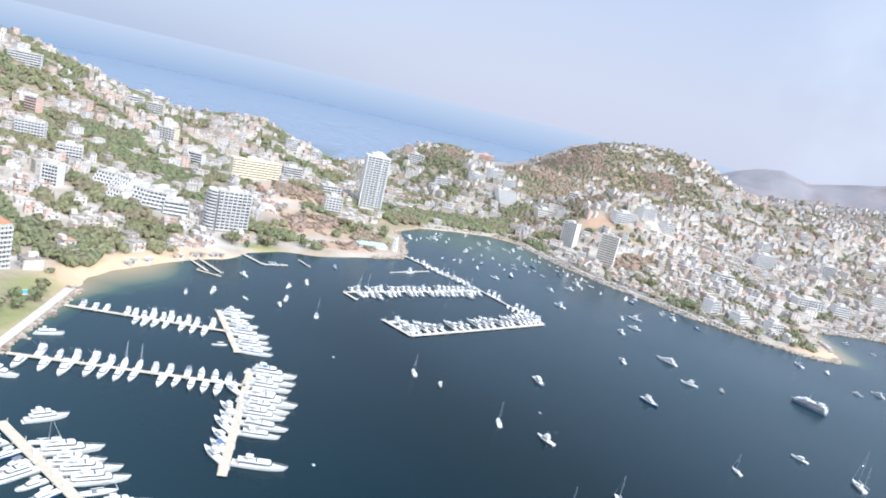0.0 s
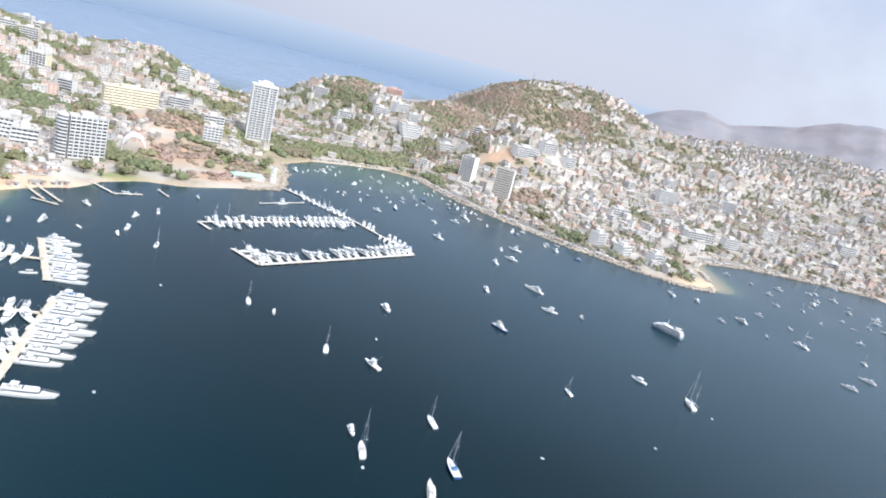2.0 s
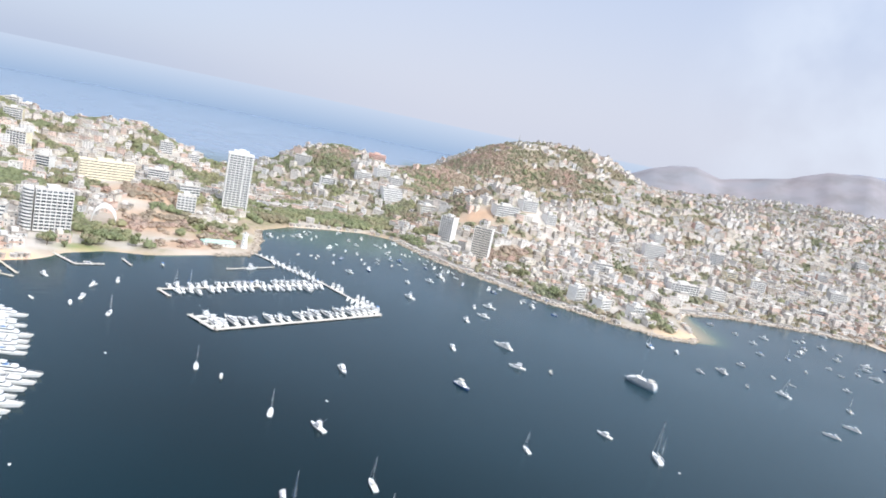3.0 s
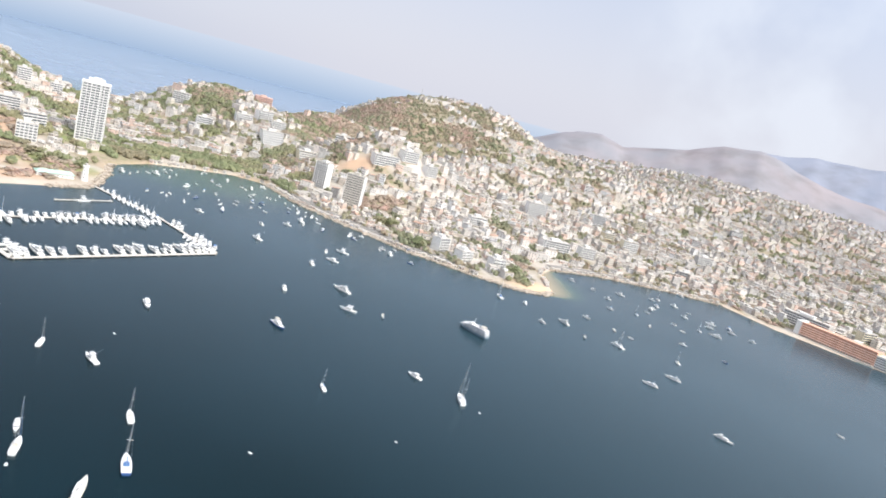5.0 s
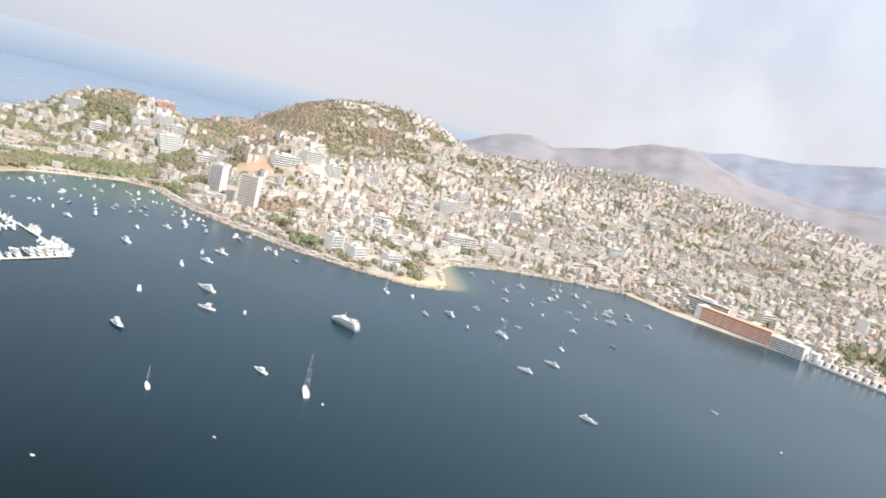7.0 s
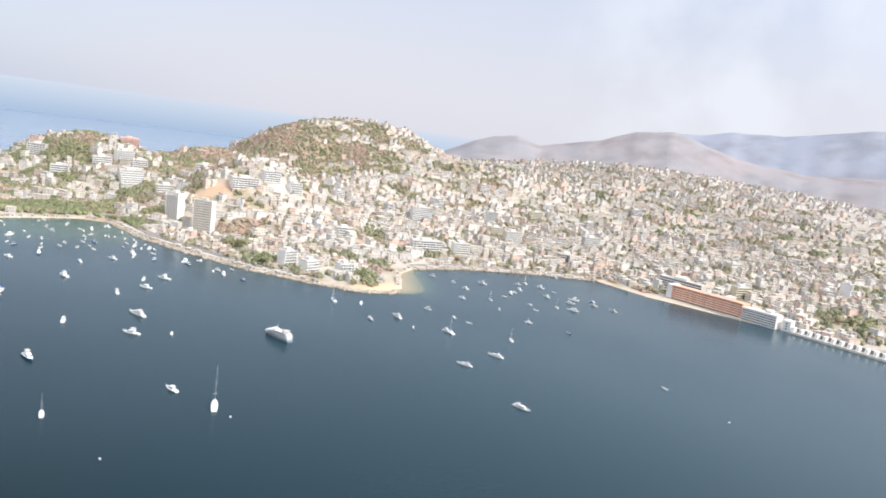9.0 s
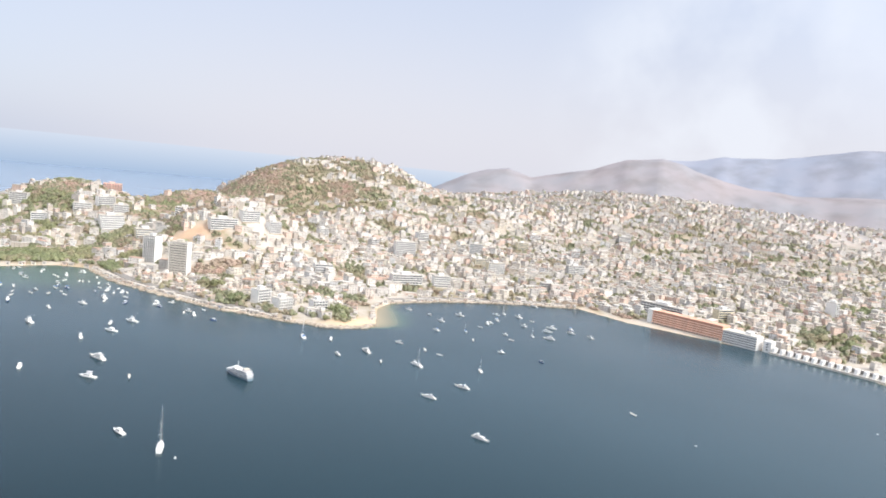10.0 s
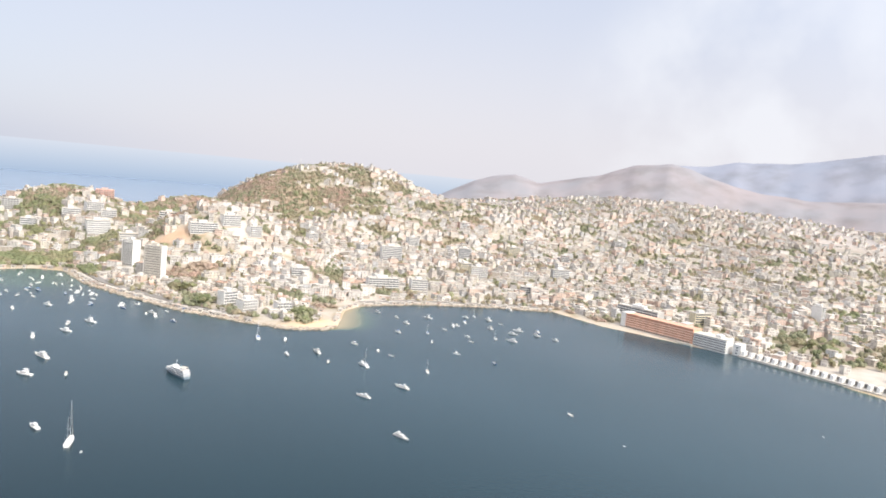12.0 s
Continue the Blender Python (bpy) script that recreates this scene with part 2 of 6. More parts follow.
def water_material():
    m = bpy.data.materials.new("bay_water")
    m.use_nodes = True
    nt = m.node_tree
    p = nt.nodes["Principled BSDF"]
    deep = ramp_mix(nt, noise_fac(nt, 0.006, 0.35, 0.7), (0.0005, 0.0075, 0.0105), (0.001, 0.012, 0.018))
    at = nt.nodes.new("ShaderNodeAttribute")
    at.attribute_name = "shoal"
    cr = nt.nodes.new("ShaderNodeValToRGB")
    el = cr.color_ramp.elements
    el[0].position, el[0].color = 0.3, (0, 0, 0, 1)
    el[1].position, el[1].color = 1.0, (1, 1, 1, 1)
    nt.links.new(at.outputs["Fac"], cr.inputs["Fac"])
    # bluer open water, its colour paled by painted haze towards the glowing backdrop
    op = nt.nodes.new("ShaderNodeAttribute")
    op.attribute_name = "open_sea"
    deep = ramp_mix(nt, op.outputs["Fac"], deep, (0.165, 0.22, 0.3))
    # water paled with distance: haze put into its colour, plus silt inshore
    si = nt.nodes.new("ShaderNodeAttribute")
    si.attribute_name = "silt"
    deep = ramp_mix(nt, si.outputs["Fac"], deep, (0.022, 0.047, 0.062))
    green = nt.nodes.new("ShaderNodeMapRange")
    green.inputs["From Max"].default_value = 0.45
    nt.links.new(at.outputs["Fac"], green.inputs["Value"])
    col = ramp_mix(nt, green.outputs["Result"], deep, (0.055, 0.1, 0.075))
    col = ramp_mix(nt, cr.outputs["Color"], col, (0.42, 0.31, 0.18))
    nt.links.new(col, p.inputs["Base Color"])
    ruffle = nt.nodes.new("ShaderNodeMapRange")
    ruffle.inputs["To Min"].default_value, ruffle.inputs["To Max"].default_value = 0.2, 0.25
    nt.links.new(noise_fac(nt, 0.009, 0.38, 0.64, 2.0), ruffle.inputs["Value"])
    nt.links.new(ruffle.outputs["Result"], p.inputs["Roughness"])
    p.inputs["IOR"].default_value = 1.33
    p.inputs["Specular Tint"].default_value = (0.25, 0.72, 0.85, 1)
    bn = nt.nodes.new("ShaderNodeBump")
    bn.inputs["Distance"].default_value = 0.5
    calm = nt.nodes.new("ShaderNodeMapRange")
    calm.inputs["To Min"].default_value, calm.inputs["To Max"].default_value = 0.08, 0.0
    nt.links.new(op.outputs["Fac"], calm.inputs["Value"])
    nt.links.new(calm.outputs["Result"], bn.inputs["Strength"])
    nt.links.new(noise_fac(nt, 0.35, 0.2, 0.8, 5.0), bn.inputs["Height"])
    nt.links.new(bn.outputs["Normal"], p.inputs["Normal"])
    return m


M_ground, M_water = ground_material(), water_material()
# aerial haze is mixed into both hill colours, bluer on the main ridge
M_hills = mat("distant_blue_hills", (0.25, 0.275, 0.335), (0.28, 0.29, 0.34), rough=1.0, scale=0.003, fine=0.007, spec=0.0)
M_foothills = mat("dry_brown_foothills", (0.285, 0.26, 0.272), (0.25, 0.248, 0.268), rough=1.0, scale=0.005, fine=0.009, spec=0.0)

# ---- geometry helpers ----
class Geo:
    """Vertices and faces of one mesh, with a material index for each face."""

    def __init__(self):
        self.v, self.f, self.m = [], [], []

    def add(self, verts, faces, m=0):
        k = len(self.v)
        self.v += [tuple(p) for p in verts]
        self.f += [tuple(i + k for i in f) for f in faces]
        self.m += [m] * len(faces)
        return self

    def box(self, x0, y0, z0, x1, y1, z1, m=0, inset=0.0):
        i = inset
        v = [(x0, y0, z0), (x1, y0, z0), (x1, y1, z0), (x0, y1, z0), (x0 + i, y0 + i, z1), (x1 - i, y0 + i, z1), (x1 - i, y1 - i, z1), (x0 + i, y1 - i, z1)]
        return self.add(v, [(0, 3, 2, 1), (4, 5, 6, 7), (0, 1, 5, 4), (1, 2, 6, 5), (2, 3, 7, 6), (3, 0, 4, 7)], m)

    def prism(self, poly, z0, z1, m=0, grow=0.0):
        n = len(poly)
        cx, cy = sum(p[0] for p in poly) / n, sum(p[1] for p in poly) / n
        top = [(cx + (x - cx) * (1 + grow), cy + (y - cy) * (1 + grow), z1) for x, y in poly]
        v = [(x, y, z0) for x, y in poly] + top
        return self.add(v, [tuple(range(n))[::-1], tuple(range(n, 2 * n))] + [(i, (i + 1) % n, n + (i + 1) % n, n + i) for i in range(n)], m)

    def loft(self, rings, m=0, cap=True, closed=True):
        n = len(rings[0])
        v = [p for r in rings for p in r]
        f = []
        for a in range(len(rings) - 1):
            for i in range(n if closed else n - 1):
                j = (i + 1) % n
                f.append((a * n + i, a * n + j, (a + 1) * n + j, (a + 1) * n + i))
        if cap:
            f += [tuple(range(n))[::-1], tuple(range(len(v) - n, len(v)))]
        return self.add(v, f, m)

    def tube(self, a, b, r0, r1=None, n=6, m=0):
        a, b = Vector(a), Vector(b)
        r1 = r0 if r1 is None else r1
        q = (b - a).to_track_quat("Z", "Y")
        rings = [[tuple(c + q @ Vector((r * math.cos(6.2832 * i / n), r * math.sin(6.2832 * i / n), 0))) for i in range(n)] for c, r in ((a, r0), (b, r1))]
        return self.loft(rings, m)

    def mesh(self, name, mats, smooth=False):
        me = bpy.data.meshes.new(name)
        me.from_pydata(self.v, [], self.f)
        for x in (mats if isinstance(mats, (list, tuple)) else [mats]):
            me.materials.append(x)
        me.polygons.foreach_set("material_index", self.m)
        if smooth:
            me.polygons.foreach_set("use_smooth", [True] * len(self.f))
        me.update()
        return me


def part(name, geo, mats, parent, label="", smooth=False):
    """One mesh object; geo may be a finished mesh shared with other parts."""
    me = geo.mesh(name, mats, smooth) if isinstance(geo, Geo) else geo
    ob = new(name, me)
    ob.parent = parent
    return tagged(ob, label)


def thing(name, m, label, category, group="", kind=""):
    ob = new(name)
    ob.empty_display_size = 1
    ob.matrix_basis = m
    return tagged(ob, label, category, group, kind)


def single(name, geo, mats, label, category, group="", kind="", m=None):
    ob = new(name, geo.mesh(name, mats) if isinstance(geo, Geo) else geo)
    if m is not None:
        ob.matrix_basis = m
    return tagged(ob, label, category, group, kind)


def bulk_mesh(name, verts, quads, mats, index=None):
    """A large mesh from arrays of vertices and quads."""
    me = bpy.data.meshes.new(name)
    n = len(quads)
    me.vertices.add(len(verts))
    me.vertices.foreach_set("co", np.asarray(verts, np.float32).ravel())
    me.loops.add(4 * n)
    me.loops.foreach_set("vertex_index", np.asarray(quads, np.int32).ravel())
    me.polygons.add(n)
    me.polygons.foreach_set("loop_start", np.arange(0, 4 * n, 4, dtype=np.int32))
    for x in mats:
        me.materials.append(x)
    if index is not None:
        me.polygons.foreach_set("material_index", np.asarray(index, np.int32))
    me.polygons.foreach_set("use_smooth", np.zeros(n, bool))
    me.update(calc_edges=True)
    return me


# ---- the lie of the land ----
COAST = np.array([(-150, -700), (-190, 100), (-190, 336), (-195, 373), (-205, 443), (-213, 462), (-206, 493), (-185, 539), (-172, 562), (-151, 585),
                  (-142, 620), (-119, 650), (-88, 660), (-16, 725), (-8, 748), (-14, 809), (-25, 870), (5, 930), (50, 960), (100, 985), (140, 975),
                  (186, 890), (251, 818), (311, 757), (340, 740), (378, 714), (420, 694), (449, 698), (465, 714), (471, 742), (482, 800), (503, 832),
                  (577, 860), (687, 866), (766, 855), (798, 776), (819, 751), (871, 681), (906, 650), (946, 518), (990, 300), (1080, -100)], float)
OCEAN_SIDE = np.array([(1250, -700), (4500, -700), (4500, 4700), (1200, 4700), (700, 3300), (250, 2650), (80, 2250), (110, 1760), (60, 1620), (-60, 1530),
                       (-150, 1450), (-190, 1385), (-260, 1450), (-420, 1560), (-650, 1620), (-900, 1500), (-1250, 1200), (-1700, 700), (-1900, -700)], float)
SHORE = np.vstack([COAST, OCEAN_SIDE])
# hills: x, y, half-widths, height
HILLS = [(-620, 1040, 180, 230, 42), (-900, 1100, 350, 350, 113), (-480, 1320, 160, 130, 12), (-310, 1320, 110, 110, 44), (-270, 1180, 120, 90, 25),
         (0, 1380, 120, 110, 76), (110, 1370, 110, 120, 14), (230, 1520, 130, 150, 62), (300, 1120, 110, 110, 76), (110, 1240, 100, 90, 42),
         (370, 1710, 110, 120, 45), (460, 1890, 180, 200, 128), (680, 1890, 150, 200, 102), (580, 1650, 140, 150, 36), (720, 1650, 140, 160, 6), (860, 1640, 160, 160, 46),
         (560, 1480, 200, 120, 29), (840, 1460, 180, 140, 6), (1050, 1750, 300, 280, 49), (1600, 1900, 500, 500, 52), (1500, 1400, 400, 350, 13),
         (-560, 640, 220, 240, 21), (-150, 880, 100, 80, 22), (400, 1150, 130, 130, 15), (1000, 2300, 400, 300, 69), (-700, 450, 300, 250, 35), (900, 1150, 160, 140, 8), (470, 2240, 180, 150, 112), (300, 1870, 105, 110, 24), (165, 1570, 105, 95, 13)]


def inland(P):
    """Signed distance to the shore, in metres; positive on land."""
    P = np.atleast_2d(np.asarray(P, float))
    best, ins = np.full(len(P), 1e9), np.zeros(len(P), bool)
    for a, b in zip(SHORE, np.roll(SHORE, -1, 0)):
        ab = b - a
        t = np.clip(((P - a) @ ab) / (ab @ ab), 0, 1)
        best = np.minimum(best, np.hypot(*(P - a - t[:, None] * ab).T))
        cross = (a[1] > P[:, 1]) != (b[1] > P[:, 1])
        ins ^= cross & (P[:, 0] < a[0] + (P[:, 1] - a[1]) / (b[1] - a[1] + 1e-12) * ab[0])
    return np.where(ins, best, -best)


def wave(P, s, k=0.0):
    """Cheap smooth value noise about zero."""
    x, y = P[:, 0] / s + k, P[:, 1] / s - 0.7 * k
    return (np.sin(x * 1.7 + 1.3 * np.sin(y * 1.1 + k)) + np.sin(y * 1.9 + 1.7 * np.sin(x * 0.8 - k)) + np.sin((x + y) * 1.3 + 1.1 * np.sin(x - y))) / 3


def height(P):
    P = np.atleast_2d(np.asarray(P, float))
    d = inland(P)
    up = np.maximum(d, 0)
    h = np.zeros(len(P))
    for x, y, rx, ry, a in HILLS:
        h += a * np.exp(-((P[:, 0] - x) / rx) ** 2 - ((P[:, 1] - y) / ry) ** 2)
    far = np.clip((np.hypot(P[:, 0] - 345, P[:, 1] + 12) - 1500) / 1100, 0, 1) * np.clip((np.degrees(np.arctan2(P[:, 0] - 345, P[:, 1] + 12)) - 14) / 14, 0, 1)
    h += 85 * far * far * (3 - 2 * far)
    rough = (wave(P, 60) * 2.0 + wave(P, 23, 3) * 0.8) * np.clip(h / 40, 0, 1.5)
    z = 1.6 * np.clip(d / 10, 0, 1) + 0.02 * np.minimum(up, 600) + (h + rough) * (1 - np.exp(-up / 55))
    return np.where(d > 0, z, np.maximum(d * 0.12, -8))


def ground_z(x, y):
    return float(height([(x, y)])[0])


def spread(*runs):
    return np.concatenate([np.arange(a, b, s, dtype=float) for a, b, s in runs])


def grid(xs, ys):
    X, Y = np.meshgrid(xs, ys)
    P = np.stack([X.ravel(), Y.ravel()], 1)
    nx, ny = len(xs), len(ys)
    i = (np.arange(ny - 1)[:, None] * nx + np.arange(nx - 1)[None]).ravel()
    return P, np.stack([i, i + 1, i + 1 + nx, i + nx], 1)


def blob(P, x, y, rx, ry, turn=0.0):
    c, s = math.cos(radians(turn)), math.sin(radians(turn))
    dx, dy = P[:, 0] - x, P[:, 1] - y
    return np.exp(-(((dx * c + dy * s) / rx) ** 2 + ((-dx * s + dy * c) / ry) ** 2) ** 2)


# bare ochre ground, wooded ground and thinly built slopes: x, y, half-widths, turn
OCHRE = [(-70, 712, 34, 16, 35), (-118, 770, 38, 45, 0), (-55, 770, 30, 40, 0), (-150, 850, 45, 30, 0), (262, 1046, 36, 15, 0), (486, 899, 40, 10, 0), (862, 925, 18, 7, 0), (250, 1330, 60, 40, 0), (140, 1440, 40, 25, 0)]
WOODS = [(-230, 492, 16, 22, 0), (-226, 455, 13, 26, 0), (60, 1025, 95, 32, 18), (-50, 935, 60, 28, 10), (-330, 830, 85, 38, -15), (-238, 535, 24, 32, 0), (-222, 590, 18, 20, 0), (-410, 900, 60, 40, 0), (-560, 930, 70, 60, 0), (290, 870, 12, 14, 0),
         (330, 800, 14, 16, 0), (430, 745, 24, 26, 0), (650, 905, 26, 12, 0), (1160, 1290, 40, 16, 0), (1040, 690, 55, 30, 0), (1085, 620, 60, 40, 0), (1250, 880, 60, 26, 0), (-160, 720, 26, 12, 30), (-240, 960, 40, 22, 0),
         (430, 1400, 40, 40, 0), (250, 1180, 36, 40, 0), (-60, 800, 26, 10, 0), (-160, 1250, 50, 40, 0), (-30, 1230, 60, 26, 0), (-440, 1230, 50, 34, 0), (-640, 1090, 70, 40, 0), (-146, 612, 14, 9, 40), (-112, 692, 13, 9, 20), (-84, 742, 10, 8, 0), (-226, 432, 20, 44, 0), (-214, 380, 9, 40, 0), (-300, 590, 26, 22, 0), (190, 1400, 60, 40, 0), (470, 1560, 70, 50, 0), (600, 1560, 60, 40, 0),
         (-58, 886, 46, 24, 0), (-38, 846, 28, 20, 0), (737, 1024, 34, 13, 0), (605, 914, 13, 6, 0), (1195, 1352, 46, 22, 0), (795, 1243, 24, 13, 0), (1088, 1419, 15, 13, 0), (788, 1600, 34, 24, 0), (447, 1418, 28, 15, 0), (498, 1025, 15, 10, 0), (602, 1058, 8, 11, 0),
         (647, 1137, 24, 10, 0), (463, 1648, 60, 42, 0), (800, 1613, 30, 24, 0), (-235, 850, 36, 13, 0), (339, 872, 18, 12, 0), (236, 938, 11, 9, 0), (905, 1180, 22, 9, 0), (1010, 1010, 26, 9, 0), (880, 1390, 26, 12, 0), (1310, 1120, 40, 14, 0), (1350, 1480, 44, 18, 0)]
# thickets of leafless dry-season trees
BROWN = [(277, 947, 30, 26, 0), (306, 968, 22, 14, 0), (245, 1103, 38, 26, 0), (813, 1509, 28, 20, 0), (455, 808, 18, 12, 0), (822, 886, 32, 10, -20), (-182, 832, 20, 12, 0), (-232, 683, 12, 10, 0), (540, 1630, 38, 36, 0),
         (150, 1060, 26, 14, 0), (175, 1085, 22, 18, 0), (-466, 985, 30, 16, 0), (700, 1380, 34, 15, 0), (960, 1290, 36, 14, 0), (1240, 1230, 38, 13, 0), (640, 1480, 30, 18, 0), (1120, 1120, 30, 10, 0), (735, 884, 30, 7, -5), (783, 842, 7, 20, 0), (806, 806, 8, 18, 20), (770, 868, 12, 8, 0)]
WILD = [(310, 1700, 125, 150, 20), (250, 1390, 120, 150, 0), (540, 1690, 60, 34, 0), (30, 1330, 50, 26, 0), (380, 1820, 50, 70, 0), (200, 1250, 50, 70, 0), (170, 1600, 120, 120, 0), (360, 2180, 280, 180, 0)]
LAWNS = [(-210, 366, 10, 42, 0), (-224, 425, 16, 26, 0), (-136, 640, 20, 12, 30), (-58, 792, 44, 26, 10), (-75, 905, 50, 16, 10)]


def groves(P):
    """Where gardens and thickets leave no room for houses: 0 to 1."""
    n = wave(P, 38, 4) + 0.7 * wave(P, 17, 9)
    hilly = np.clip(1 - (P[:, 0] + 150) / 350, 0, 1)
    crest = blob(P, 500, 1740, 200, 190)
    return np.clip((n - 0.3 + 0.36 * hilly + 0.62 * crest - 0.9 * blob(P, -195, 602, 62, 42) - 0.8 * blob(P, -95, 742, 65, 45)) * 5, 0, 1)


def cover(P, spots):
    return np.max([blob(P, *s) for s in spots], axis=0)


def shoreline_point(s):
    """Point and inland normal at s metres along the bay's shore."""
    seg = np.diff(COAST, axis=0)
    ln = np.hypot(*seg.T)
    for a, e, n in zip(COAST, seg, ln):
        if s <= n:
            return a + e * s / n, np.array([-e[1], e[0]]) / n
        s -= n
    return COAST[-1], np.array([1.0, 0.0])


# ---- ground, sea, distance ----
def build_ground():
    xs = spread((-2000, -700, 40), (-700, 1150, 9), (1150, 2000, 22), (2000, 4501, 60))
    ys = spread((-700, 250, 60), (250, 1250, 9), (1250, 2000, 14), (2000, 4701, 60))
    P, Q = grid(xs, ys)
    z = height(P)
    d = inland(P)
    keep = (d[Q] > -70).any(1)
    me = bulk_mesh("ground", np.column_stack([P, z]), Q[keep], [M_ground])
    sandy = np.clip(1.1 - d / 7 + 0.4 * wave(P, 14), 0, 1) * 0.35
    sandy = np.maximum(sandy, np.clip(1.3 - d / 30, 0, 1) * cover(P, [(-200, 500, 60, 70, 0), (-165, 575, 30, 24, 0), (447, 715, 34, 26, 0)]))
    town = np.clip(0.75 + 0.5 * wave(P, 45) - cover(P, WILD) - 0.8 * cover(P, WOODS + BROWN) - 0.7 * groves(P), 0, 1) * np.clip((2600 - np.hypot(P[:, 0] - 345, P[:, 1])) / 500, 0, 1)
    # the slope key holds the haze tint, growing with distance beyond 1750 m
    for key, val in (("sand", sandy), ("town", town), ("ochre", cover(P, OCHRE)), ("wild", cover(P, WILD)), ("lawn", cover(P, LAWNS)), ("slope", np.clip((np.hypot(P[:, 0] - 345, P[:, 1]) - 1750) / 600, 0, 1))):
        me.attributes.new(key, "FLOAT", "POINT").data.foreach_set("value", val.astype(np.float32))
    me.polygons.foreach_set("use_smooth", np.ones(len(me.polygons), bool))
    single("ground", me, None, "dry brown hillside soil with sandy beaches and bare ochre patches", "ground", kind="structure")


def build_sea():
    xs = spread((-4600, -400, 300), (-400, 1150, 12), (1150, 4801, 365))
    ys = spread((-4400, -300, 410), (-300, 200, 50), (200, 1050, 12), (1050, 4700, 365))
    P, Q = grid(xs, ys)
    d = inland(P)
    beach = 0.55 + 1.75 * cover(P, [(-190, 490, 70, 60, 0), (492, 748, 62, 62, 0)])
    val = np.clip(1 + (d + 4 * wave(P, 30)) / (9 * beach ** 2), 0, 1) * np.clip(beach, 0, 1) * 0.8
    val = np.maximum(val, 0.3 * blob(P, 80, 915, 150, 85, 10))
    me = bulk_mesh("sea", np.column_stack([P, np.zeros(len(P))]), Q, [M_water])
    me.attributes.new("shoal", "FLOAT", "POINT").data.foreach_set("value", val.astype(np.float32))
    # share of the haze-paled open-sea colour
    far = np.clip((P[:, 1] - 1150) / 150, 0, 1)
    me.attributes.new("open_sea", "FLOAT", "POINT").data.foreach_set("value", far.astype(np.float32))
    # painted haze grows away to the north-east; next line adds inshore silt
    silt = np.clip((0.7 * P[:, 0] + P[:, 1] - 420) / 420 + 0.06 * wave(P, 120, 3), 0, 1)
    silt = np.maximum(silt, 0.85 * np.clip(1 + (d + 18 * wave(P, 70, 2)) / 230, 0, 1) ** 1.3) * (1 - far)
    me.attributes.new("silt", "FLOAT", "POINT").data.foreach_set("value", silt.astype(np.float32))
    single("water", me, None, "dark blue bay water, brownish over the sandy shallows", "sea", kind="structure")


